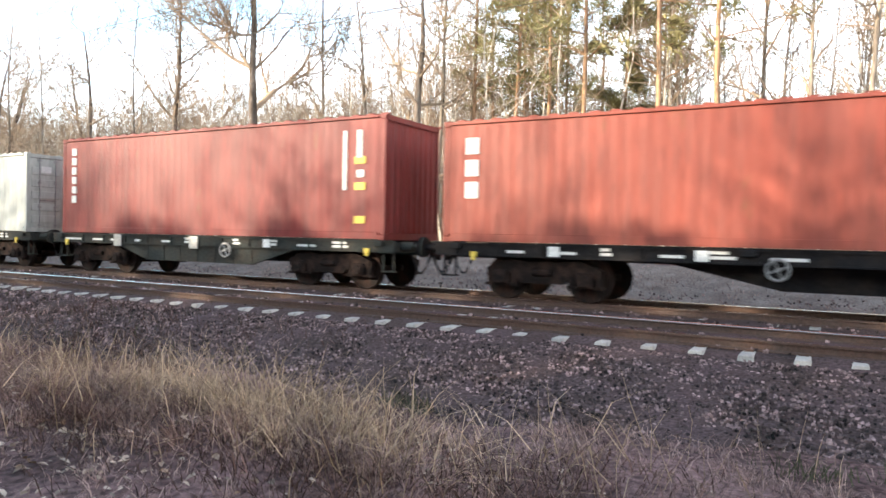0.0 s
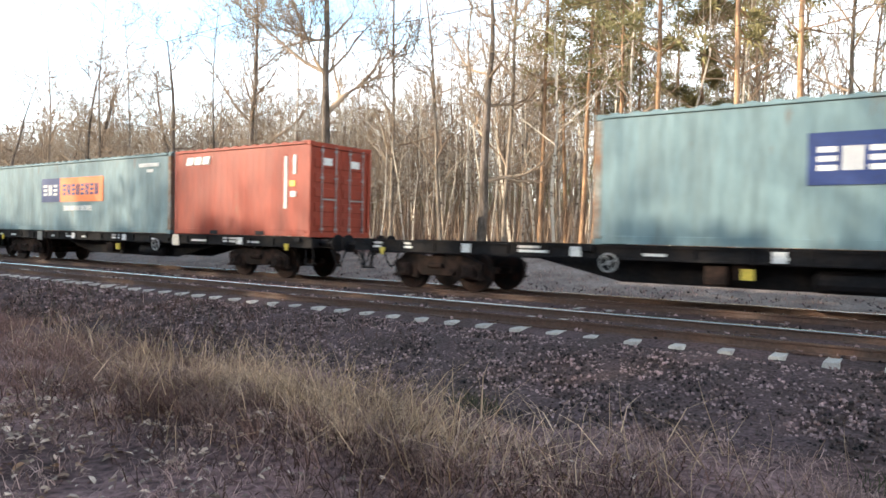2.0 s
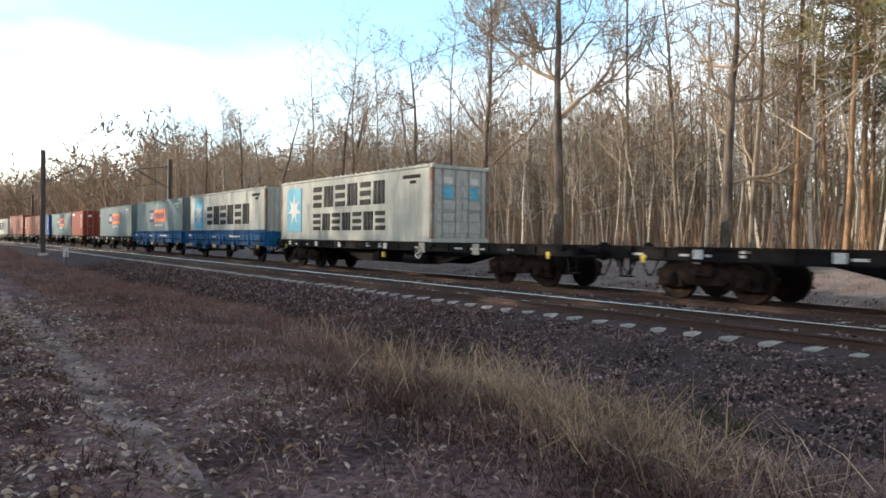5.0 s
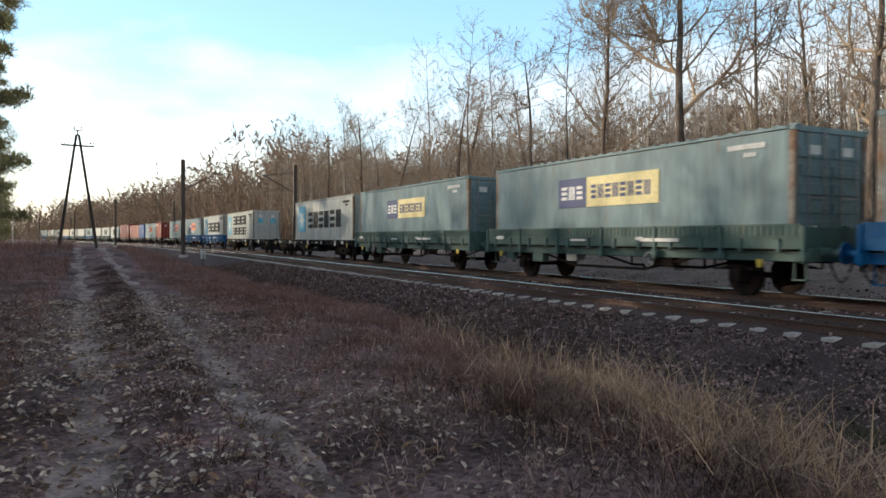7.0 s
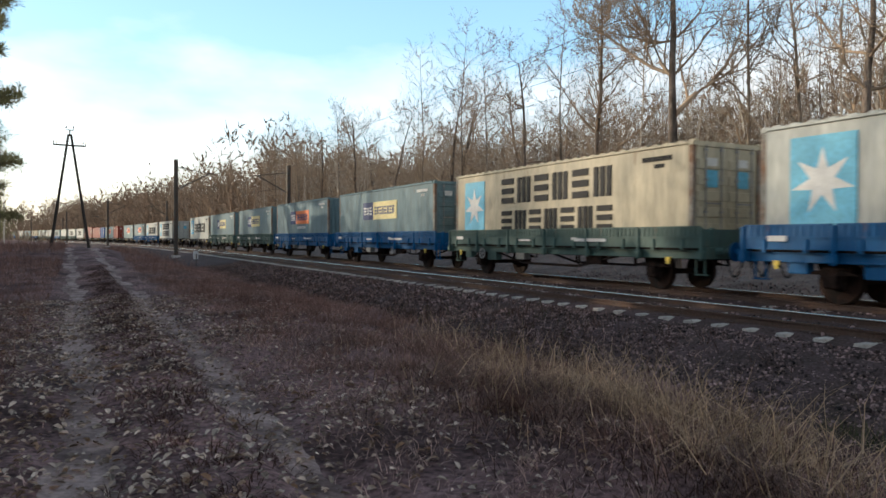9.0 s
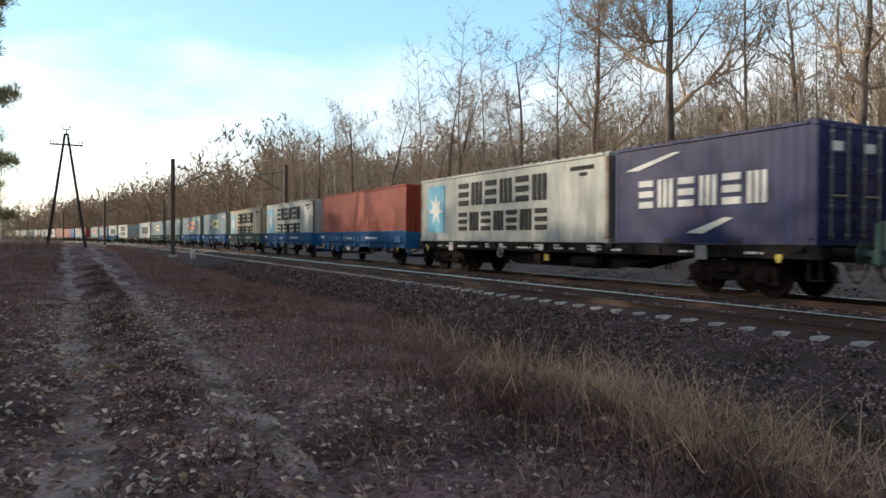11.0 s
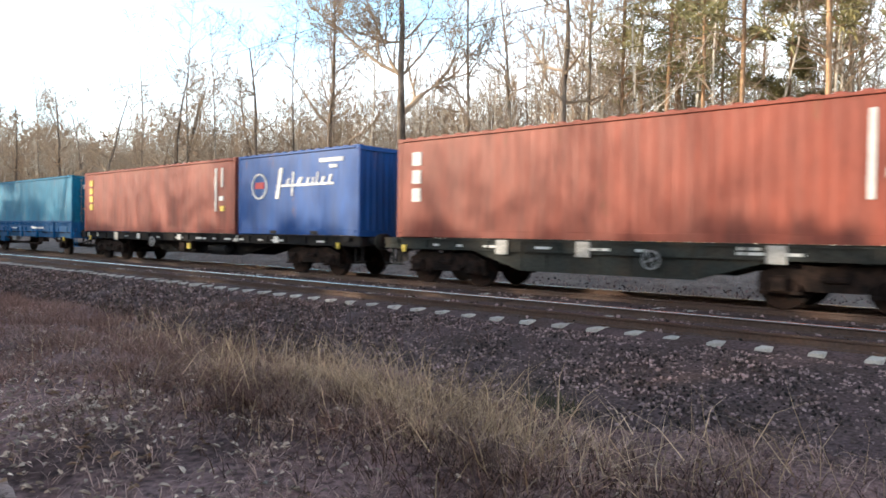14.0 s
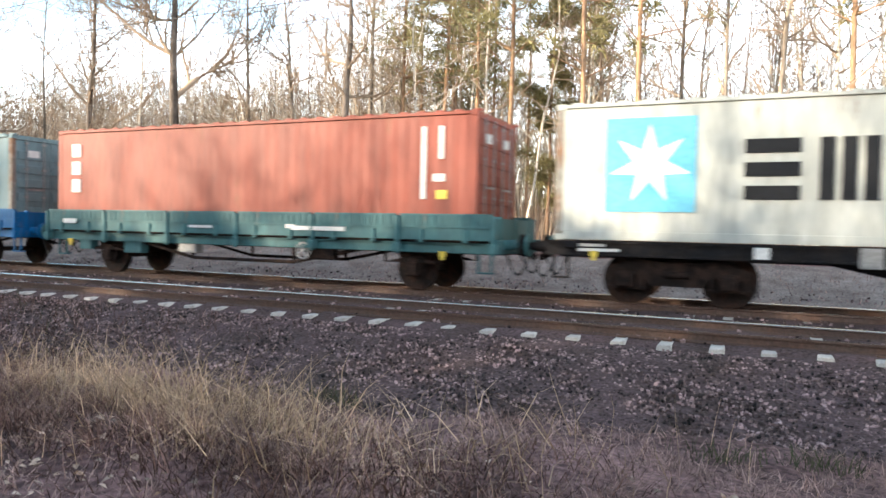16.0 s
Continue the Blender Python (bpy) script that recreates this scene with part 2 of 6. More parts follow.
def prism(bm, pts, y0, y1):
    """A polygon in x and z, pushed through from y0 to y1."""
    a = [bm.verts.new((x, y0, z)) for x, z in pts]
    b = [bm.verts.new((x, y1, z)) for x, z in pts]
    n = len(pts)
    fs = [bm.faces.new(a), bm.faces.new(b[::-1])]
    for i in range(n):
        fs.append(bm.faces.new((a[i], b[i], b[(i + 1) % n], a[(i + 1) % n])))
    bmesh.ops.recalc_face_normals(bm, faces=fs)


def boxes(*args, bev=0.0):
    bm = bmesh.new()
    for a in args:
        box(bm, *a, bev=bev)
    return bm


def thing(name, label, category, group=""):
    ob = new(name)
    ob.empty_display_size = 0.3
    return tagged(ob, label, category, group)


# ---- the line of the tracks ----
S0, R0 = 57.6, 1209.0        # straight up to S0 along -x, then a wide curve
NEAR, FAR = 10.97, 14.61     # middle of the empty track and of the train's track
GAUGE = 0.74                 # middle of a track to the middle of a rail head


def along(s, o, z=0.0):
    a = max(0.0, s - S0) / R0
    return Vector((-min(s, S0) - (R0 + o) * math.sin(a), -R0 + (R0 + o) * math.cos(a), z))


def heading(s):
    return max(0.0, s - S0) / R0


def offset_of(x, y):
    return np.where(x > -S0, y, np.hypot(x + S0, y + R0) - R0)


rng = np.random.default_rng(7)


def wave(x, y, f, seed=0.0):
    return np.sin(x * f * 1.3 + seed) * np.cos(y * f * 1.7 - seed * 2) + 0.5 * np.sin(x * f * 2.9 + y * f * 2.3 + seed * 3)


ROAD = (0.0, 1.65)          # the two ruts of the sandy track, beside the camera


def ground_z(x, y):
    x, y = np.asarray(x, float), np.asarray(y, float)
    o = offset_of(x, y)
    z = -0.46 + 0.035 * wave(x, y, 0.9) + 0.05 * wave(x, y, 0.23, 1.0)
    for r in ROAD:                                   # ruts pressed in, a ridge between them
        z = z - 0.07 * np.exp(-((y - r + 0.012 * np.maximum(0, -x - 20)) / 0.34) ** 4) * (np.abs(x) < 90)
    z = z + 0.06 * np.exp(-((y - 0.95) / 0.4) ** 4) * (np.abs(x) < 60)
    z = z - 0.16 * np.exp(-((o - 6.6) / 1.2) ** 2)
    z = z + 0.10 * np.exp(-((o - 4.2) / 0.9) ** 2) * np.clip((-x - 1) / 3, 0, 1)
    z = z - 0.4 * ((o > 7.0) & (o < 23.2)) * np.clip((o - 7.0) / 0.6, 0, 1) * np.clip((23.2 - o) / 0.5, 0, 1)
    z = z + 0.9 * np.exp(-((x + 62) / 22) ** 2) * np.clip((5.5 - o) / 4.0, 0, 1)
    z = z + 1.0 * np.clip((o - 19) / 4, 0, 1) + 1.2 * np.clip((o - 23) / 50, 0, 1)
    z = z + 0.8 * np.clip((-x - 100) / 150, 0, 1) * np.clip((5 - o) / 6, 0, 1)
    return z


def ballast_z(o):
    return np.interp(o, [6.5, 7.1, 9.25, 9.7, 9.9, 10.05, 15.6, 16.2, 17.6, 19.0, 21.0, 22.8, 23.6], [-0.68, -0.56, -0.24, -0.2, -0.195, -0.142, -0.142, -0.2, -0.3, -0.15, 0.22, 0.52, 0.2])


def sheet(name, xs, ys, zf, material, label):
    X, Y = np.meshgrid(xs, ys)
    v = np.stack([X, Y, zf(X, Y)], -1).reshape(-1, 3)
    nx, ny = len(xs), len(ys)
    i = (np.arange(ny - 1)[:, None] * nx + np.arange(nx - 1)).ravel()
    ob = soup(name, v, np.stack([i, i + 1, i + nx + 1, i + nx], -1), material, smooth=True)
    return tagged(ob, label, "ground", kind="structure")


def spread(lo, hi, near0, near1, step, grow=1.12):
    out, d, p = list(np.arange(near0, near1, step)), step, near1
    while p < hi:
        out.append(p)
        d *= grow
        p += d
    out.append(hi)
    d, p = step, near0 - step
    while p > lo:
        out.insert(0, p)
        d *= grow
        p -= d
    out.insert(0, lo)
    return np.array(out)


def ground():
    g = sheet("ground", spread(-2500, 2500, -40, 12, 0.3), spread(-2500, 2500, -3, 8, 0.14), ground_z, M_GROUND, "brown forest ground with leaf litter and dry grass")
    # the two sandy ruts, worn into the ground with ragged edges
    xs = np.arange(-72, 13, 0.16)
    for r in ROAD:
        ts = np.linspace(-1, 1, 9)
        mid = r - 0.012 * np.maximum(0, -xs - 20) + 0.1 * np.sin(xs * 0.5 + r) + 0.05 * np.sin(xs * 1.7)
        half = 0.3 + 0.1 * np.sin(xs * 0.9 + 2 * r) + 0.06 * rng.standard_normal(len(xs))
        Y = mid[None] + ts[:, None] * half[None]
        X = np.broadcast_to(xs, Y.shape)
        Z = ground_z(X, Y) + 0.016 - 0.03 * (ts[:, None] ** 2)
        n, m = len(xs), len(ts)
        i = (np.arange(m - 1)[:, None] * n + np.arange(n - 1)).ravel()
        ob = soup("sandy_rut", np.stack([X, Y, Z], -1).reshape(-1, 3), np.stack([i, i + 1, i + n + 1, i + n], -1), M_RUT, smooth=True)
        tagged(ob, "pale sandy wheel rut of a forest track", "dirt road", kind="structure")


def strip(name, s_list, o_list, zf, material, label, jitter=0.0):
    S, O = np.meshgrid(s_list, o_list)
    a = np.maximum(0, S - S0) / R0
    X = -np.minimum(S, S0) - (R0 + O) * np.sin(a)
    Y = -R0 + (R0 + O) * np.cos(a)
    Z = zf(O) + jitter * rng.standard_normal(S.shape)
    nx, ny = len(s_list), len(o_list)
    i = (np.arange(ny - 1)[:, None] * nx + np.arange(nx - 1)).ravel()
    ob = soup(name, np.stack([X, Y, Z], -1).reshape(-1, 3), np.stack([i, i + nx, i + nx + 1, i + 1], -1), material)
    return tagged(ob, label, "track bed", kind="structure")


def scatter_stones(n, s0, s1, o0, o1, size):
    base = 0.72 * np.array([(-1, -1, -1), (1, -1, -1), (1, 1, -1), (-1, 1, -1), (-1, -1, 1), (1, -1, 1), (1, 1, 1), (-1, 1, 1)], float)
    tri = np.array([(0, 3, 2, 1), (4, 5, 6, 7), (0, 1, 5, 4), (1, 2, 6, 5), (2, 3, 7, 6), (3, 0, 4, 7)])
    s, o = rng.uniform(s0, s1, n), rng.uniform(o0, o1, n)
    r = size * rng.uniform(0.5, 1.25, n)
    v = base[None] * (rng.uniform(0.35, 1.25, (n, 8, 3))) * r[:, None, None]
    a = rng.uniform(0, 6.28, n)
    b = rng.uniform(0, 6.28, n)
    c, q = np.cos(a)[:, None], np.sin(a)[:, None]
    x, y, z = v[..., 0] * c - v[..., 1] * q, v[..., 0] * q + v[..., 1] * c, v[..., 2]
    c, q = np.cos(b)[:, None], np.sin(b)[:, None]
    y, z = y * c - z * q, y * q + z * c
    v = np.stack([x - s[:, None], y + o[:, None], z + (ballast_z(o) + r * 0.2)[:, None]], -1)
    f = tri[None] + 8 * np.arange(n)[:, None, None]
    return v.reshape(-1, 3), f.reshape(-1, 4)


def ballast():
    ss = np.concatenate([np.arange(-40, 60, 0.5), np.arange(60, 420, 4)])
    oo = np.array([6.5, 6.7, 6.9, 7.1, 7.6, 8.1, 8.6, 9.0, 9.25, 9.7, 9.85, 10.05, 10.6, 11.3, 12, 12.8, 13.5, 14.3, 15, 15.6, 16.2, 17, 17.6, 18.3, 19.0, 20, 21, 22, 22.8, 23.6])
    strip("ballast_bed", ss, oo[oo <= 17], ballast_z, M_BALLAST, "brown crushed stone ballast bed under both tracks", 0.015)
    strip("gravel_bank", ss, oo[oo >= 17], ballast_z, M_GRAVEL, "pale grey gravel bank between the line and the wood", 0.02)
    v, f = scatter_stones(26000, -9, 15, 6.6, 9.65, 0.022)
    v2, f2 = scatter_stones(5000, 15, 40, 6.9, 9.65, 0.045)
    v3, f3 = scatter_stones(5000, -9, 25, 10.1, 19.5, 0.035)
    ob = soup("ballast_stones", np.concatenate([v, v2, v3]), np.concatenate([f, f2 + len(v), f3 + len(v) + len(v2)]), M_STONE)
    tagged(ob, "loose grey-brown crushed ballast stones on the shoulder", "stones", kind="stuff")


def sweep(profile, s_list, o, material, name, parent, closed=True):
    v, f, n = [], [], len(profile)
    for s in s_list:
        for po, pz in profile:
            v.append(along(s, o + po, pz))
    for i in range(len(s_list) - 1):
        for j in range(n if closed else n - 1):
            a, b = i * n + j, i * n + (j + 1) % n
            f.append((a, a + n, b + n, b))
    return soup(name, v, f, material, parent)


# rail section, with the inner side of the head at negative offsets; the worn bright cap lies on it
RAIL = [(-0.07, -0.15), (-0.07, -0.138), (-0.012, -0.118), (-0.009, -0.045), (-0.034, -0.034), (-0.035, -0.024), (-0.03, -0.018), (0.018, -0.008),
        (0.027, -0.001), (0.034, -0.004), (0.036, -0.012), (0.034, -0.034), (0.009, -0.045), (0.012, -0.118), (0.07, -0.138), (0.07, -0.15)]
TOP = [(-0.031, -0.0155), (-0.026, -0.0075), (-0.004, -0.001), (0.014, 0.0005), (0.022, 0.0)]


def track(mid, name, label, picked):
    t = tagged(new(name), label, "railway track", kind="structure")
    t.empty_display_size = 0.3
    ss = list(np.arange(-60, 62, 6.0)) + list(np.arange(62, 430, 8.0))
    for side in (-GAUGE, GAUGE):
        r = sweep([(a if side > 0 else -a, b) for a, b in RAIL], ss, mid + side, M_RAILSIDE, "rail", t)
        sweep([(a if side > 0 else -a, b + 0.0015) for a, b in TOP], ss, mid + side, M_RAILTOP, "running_surface", r, False)["label"] = "bright polished rail head"
    bm = bmesh.new()
    pts = [(-0.13, -0.2), (0.13, -0.2), (0.085, 0.0), (-0.085, 0.0)]
    prism(bm, pts, -1.225, 1.225)
    bmesh.ops.bevel(bm, geom=list(bm.edges), offset=0.012, segments=1, affect="EDGES")
    me = bpy.data.meshes.new("sleeper")
    bm.to_mesh(me)
    bm.free()
    clip = bpy.data.meshes.new("rail_clip")
    cb = boxes((-0.06, 0.06, -GAUGE - 0.13, -GAUGE - 0.072, 0, 0.03), (-0.06, 0.06, -GAUGE + 0.072, -GAUGE + 0.13, 0, 0.03),
               (-0.06, 0.06, GAUGE - 0.13, GAUGE - 0.072, 0, 0.03), (-0.06, 0.06, GAUGE + 0.072, GAUGE + 0.13, 0, 0.03))
    cb.to_mesh(clip)
    cb.free()
    far_v, far_f = [], []
    r = random.Random(3)
    i, s = 0, -14.71
    while s < 230:
        j = r.uniform(-0.02, 0.02)
        m = Matrix.Translation(along(s, mid + j, -0.15 + r.uniform(-0.006, 0.006))) @ Matrix.Rotation(heading(s) + r.uniform(-0.008, 0.008), 4, "Z")
        if i < picked:
            ob = link("sleeper", me, M_CONCRETE, t)
            ob.matrix_basis = m
            if s < 30:
                link("rail_clip", clip, M_RAILSIDE, ob)
        else:
            b = len(far_v)
            far_v += [m @ v.co for v in me.vertices]
            far_f += [[b + k for k in p.vertices] for p in me.polygons]
        i, s = i + 1, s + 0.632
    tagged(soup("far_sleepers", far_v, far_f, M_CONCRETE, t), "", "", kind="stuff")


# ---- trees ----
class Tubes:
    def __init__(self):
        self.v, self.f = [], []

    def tube(self, pts, rads, sides):
        base = len(self.v)
        n = len(pts)
        for i, (p, r) in enumerate(zip(pts, rads)):
            d = (pts[min(i + 1, n - 1)] - pts[max(i - 1, 0)]).normalized()
            u = d.orthogonal().normalized() if abs(d.z) < 0.9 else Vector((1, 0, 0)).cross(d).normalized()
            w = d.cross(u)
            for k in range(sides):
                a = 6.2832 * k / sides
                self.v.append(p + (u * math.cos(a) + w * math.sin(a)) * r)
        for i in range(n - 1):
            for k in range(sides):
                a, b = base + i * sides + k, base + i * sides + (k + 1) % sides
                self.f.append((a, b, b + sides, a + sides))

    def sliver(self, p, q, w, side):
        b = len(self.v)
        self.v += [p - side * w, p + side * w, q]
        self.f.append((b, b + 1, b + 2))


def bend(r, d, k):
    return (d + Vector((r.uniform(-k, k), r.uniform(-k, k), r.uniform(-k, k)))).normalized()


def grow(r, tb, p, d, length, rad, level, up, wig):
    """A crooked bough that turns up at its tip, with side shoots down to fine twigs."""
    n = 3 + level
    pts, rads, ds = [p], [rad], [d]
    for i in range(n):
        d = (bend(r, d, wig) + Vector((0, 0, up))).normalized()
        pts.append(pts[-1] + d * (length / n) * r.uniform(0.8, 1.2))
        rads.append(max(0.008, rad * (1 - 0.8 * (i + 1) / n)))
        ds.append(d)
    if level == 0:
        pts, rads, ds = pts[::2] + pts[-1:], rads[::2] + rads[-1:], ds[::2] + ds[-1:]
    tb.tube(pts, rads, 5 if rad > 0.05 else 3)
    if level > 0:
        for i in range(1, n + 1):
            for _ in range(2 if i == n or r.random() < 0.55 else 1):
                side = ds[i].cross(Vector((r.gauss(0, 1), r.gauss(0, 1), r.gauss(0, 1)))).normalized()
                q = pts[i] + (pts[i - 1] - pts[i]) * r.random() * 0.7
                grow(r, tb, q, (ds[i] * 0.7 + side * r.uniform(0.45, 0.95)).normalized(), length * r.uniform(0.32, 0.6) * (1.2 - 0.5 * i / n), max(0.011, rads[i] * 0.66), level - 1, up, wig)
    else:
        for k in range(3):
            q = pts[r.randrange(1, len(pts))]
            e = bend(r, d, 0.9)
            tb.sliver(q, q + e * r.uniform(0.25, 0.75) * min(1.0, length), 0.011, e.cross(Vector((r.uniform(-1, 1), r.uniform(-1, 1), 0.3))).normalized())


def trunk_path(r, height, lean, wob):
    p, d, pts = Vector((0, 0, -0.3)), Vector((lean, 0, 1)).normalized(), []
    n = 9
    for i in range(n + 1):
        pts.append(p.copy())
        d = bend(r, d, wob)
        d.z = max(d.z, 0.85)
        p = p + d * (height + 0.3) / n
    return pts


def tree_meshes(kind, seed):
    """Meshes of one tree: its trunk and its crown of limbs with twigs, or of needle clumps."""
    r = random.Random(seed)
    tr, cr = Tubes(), Tubes()
    if kind == "oak":
        h = 14.0
        pts = trunk_path(r, h, 0.02, 0.1)
        rads = [0.22 * (1 - 0.84 * i / 9) + (0.08 if i == 0 else 0) for i in range(10)]
        tr.tube(pts, rads, 8)
        a = r.uniform(0, 6.28)
        for i in range(3, 10):
            for _ in range(1 if i < 5 else 2):
                a += r.uniform(1.6, 2.9)
                d = Vector((math.cos(a), math.sin(a), r.uniform(0.05, 0.9))).normalized()
                grow(r, cr, pts[i] + (pts[i - 1] - pts[i]) * r.random() * 0.8, d, r.uniform(3.2, 5.4) * (1.25 - 0.075 * i), rads[i] * 0.5 + 0.012, 2, 0.14, 0.34)
    elif kind == "spread":
        # the oak at the edge of the wood: one strong bough rising to +x, crooked arms to -x
        h = 15.0
        pts = trunk_path(r, h, -0.01, 0.06)
        rads = [0.24 * (1 - 0.82 * i / 9) + (0.08 if i == 0 else 0) for i in range(10)]
        tr.tube(pts, rads, 9)
        for z, side, rise, ln, rad in ((4, 1, 1.25, 7.2, 0.12), (5, -1, 0.2, 4.6, 0.085), (5, -1, 0.62, 5.0, 0.085), (5, 1, 0.5, 3.6, 0.06), (6, -1, 0.1, 4.4, 0.06),
                                       (6, 1, 0.9, 4.2, 0.06), (7, -1, 0.8, 3.8, 0.05), (7, 1, 0.55, 3.6, 0.05), (8, -1, 0.8, 3.0, 0.04), (8, 1, 0.8, 2.8, 0.04), (9, 1, 1.6, 2.2, 0.03), (9, -1, 1.2, 2.0, 0.03)):
            grow(r, cr, pts[z] + (pts[z - 1] - pts[z]) * r.random() * 0.3, Vector((side, r.uniform(-0.6, 0.6), rise)).normalized(), ln, rad, 3 if ln > 4.3 else 2, 0.12, 0.2 if ln > 6 else 0.36)
    elif kind in ("slim", "birch"):
        h = 15.5 if kind == "slim" else 14.5
        pts = trunk_path(r, h, r.uniform(-0.05, 0.05), 0.06)
        w = 0.105 if kind == "slim" else 0.085
        rads = [w * (1 - 0.88 * i / 9) + (0.03 if i == 0 else 0) for i in range(10)]
        tr.tube(pts, rads, 6)
        for i in range(3, 10):
            for _ in range(2 if i < 5 else 5):
                a = r.uniform(0, 6.28)
                d = Vector((math.cos(a), math.sin(a), r.uniform(0.3, 1.2))).normalized()
                grow(r, cr, pts[i] + (pts[i - 1] - pts[i]) * r.random(), d, r.uniform(2.3, 4.6) * (1.3 - 0.09 * i), rads[i] * 0.5 + 0.014, 1, 0.13, 0.34)
    elif kind == "young":
        h = 8.0
        pts = trunk_path(r, h, 0, 0.02)
        tr.tube(pts, [0.09 * (1 - 0.85 * i / 9) for i in range(10)], 5)
        for i in range(1, 10):
            for _ in range(5):
                a, q = r.uniform(0, 6.28), pts[i] + (pts[min(i + 1, 9)] - pts[i]) * r.random()
                c = q + Vector((math.cos(a), math.sin(a), 0)) * r.uniform(0.2, 1.7) * (1.1 - 0.08 * i)
                for _ in range(28):
                    e = Vector((r.gauss(0, 1), r.gauss(0, 1), r.gauss(0.2, 0.7))).normalized()
                    b = c + e * r.uniform(0, 0.5)
                    cr.sliver(b, b + e * r.uniform(0.2, 0.5), 0.05, e.orthogonal().normalized())
    else:
        h = 16.5
        pts = trunk_path(r, h, r.uniform(-0.02, 0.02), 0.03)
        rads = [0.11 * (1 - 0.75 * i / 9) + (0.05 if i == 0 else 0) for i in range(10)]
        tr.tube(pts, rads, 7)
        low = 3 if kind == "pine" else 1
        for i in range(low, 10):
            for _ in range(4):
                a = r.uniform(0, 6.28)
                d = Vector((math.cos(a), math.sin(a), r.uniform(-0.1, 0.6))).normalized()
                q = pts[i] + (pts[min(i + 1, 9)] - pts[i]) * r.random()
                ln = r.uniform(1.0, 2.6) * (1.1 if i < 8 else 0.7) * (1.0 if kind == "pine" else 1.2 - 0.09 * i)
                tr.tube([q, q + d * ln * 0.5, q + d * ln + Vector((0, 0, 0.15))], [0.035, 0.022, 0.008], 3)
                for _ in range((6 if i > low else 2) if kind == "pine" else 13):
                    c = q + d * ln * r.uniform(0.35, 1.05) + Vector((r.uniform(-0.25, 0.25), r.uniform(-0.25, 0.25), r.uniform(-0.1, 0.3)))
                    for _ in range(30 if kind == "pine" else 60):
                        e = Vector((r.gauss(0, 1), r.gauss(0, 1), r.gauss(0.3, 0.8))).normalized()
                        b = c + e * r.uniform(0, 0.4)
                        cr.sliver(b, b + e * r.uniform(0.14, 0.36), 0.03 if kind == "pine" else 0.024, e.orthogonal().normalized())
    out = []
    for nm, tb in (("trunk", tr), ("crown", cr)):
        me = bpy.data.meshes.new(nm)
        me.from_pydata([tuple(v) for v in tb.v], [], tb.f)
        me.polygons.foreach_set("use_smooth", [True] * len(me.polygons))
        me.update()
        out.append(me)
    return out


TREE_LABEL = {"spread": "large crooked bare oak at the edge of the wood", "oak": "bare spreading oak with a dark grey trunk", "slim": "slim bare broadleaf tree at the forest edge",
              "birch": "bare birch with a pale slender trunk", "pine": "tall pine with an orange trunk and thin green crown",
              "spruce": "dark dense conifer beside the sandy track",
              "young": "dense young conifer added beside the sandy track to block low sun"}
TREE_BARK = {"spread": M_OAKBARK, "oak": M_OAKBARK, "slim": M_BARK, "birch": M_BIRCH, "pine": M_PINEBARK, "spruce": M_PINEBARK, "young": M_PINEBARK}
TREES = {}


def tree(kind, variant, x, y, size, turn, group="trees of the wood"):
    key = (kind, variant)
    if key not in TREES:
        TREES[key] = tree_meshes(kind, 11 + variant * 7 + len(kind))
    me = TREES[key]
    t = thing(("oak" if kind == "spread" else kind) + "_tree", TREE_LABEL[kind], "tree", group)
    link("trunk", me[0], TREE_BARK[kind], t)
    link("crown", me[1], M_NEEDLE if kind in ("pine", "spruce", "young") else M_TWIG, t)
    t.matrix_basis = Matrix.LocRotScale((x, y, float(ground_z(x, y))), Euler((0, 0, turn)), (size,) * 3)
    return t


def polar(turn, o):
    """The place at a turn to the left of square-on, at a distance o from the camera's own line."""
    return -o * math.tan(radians(turn)), o


def rise(x, y):
    """How tall the wood stands: thinned and lower behind the single trees, full height elsewhere."""
    turn = np.degrees(np.arctan2(-np.asarray(x, float), np.asarray(y, float)))
    open_part = np.clip((turn - 31) / 9, 0, 1) * np.clip((74 - turn) / 8, 0, 1)
    return 1 - open_part * (1 - np.clip(0.021 * np.asarray(y, float), 0.45, 0.9))


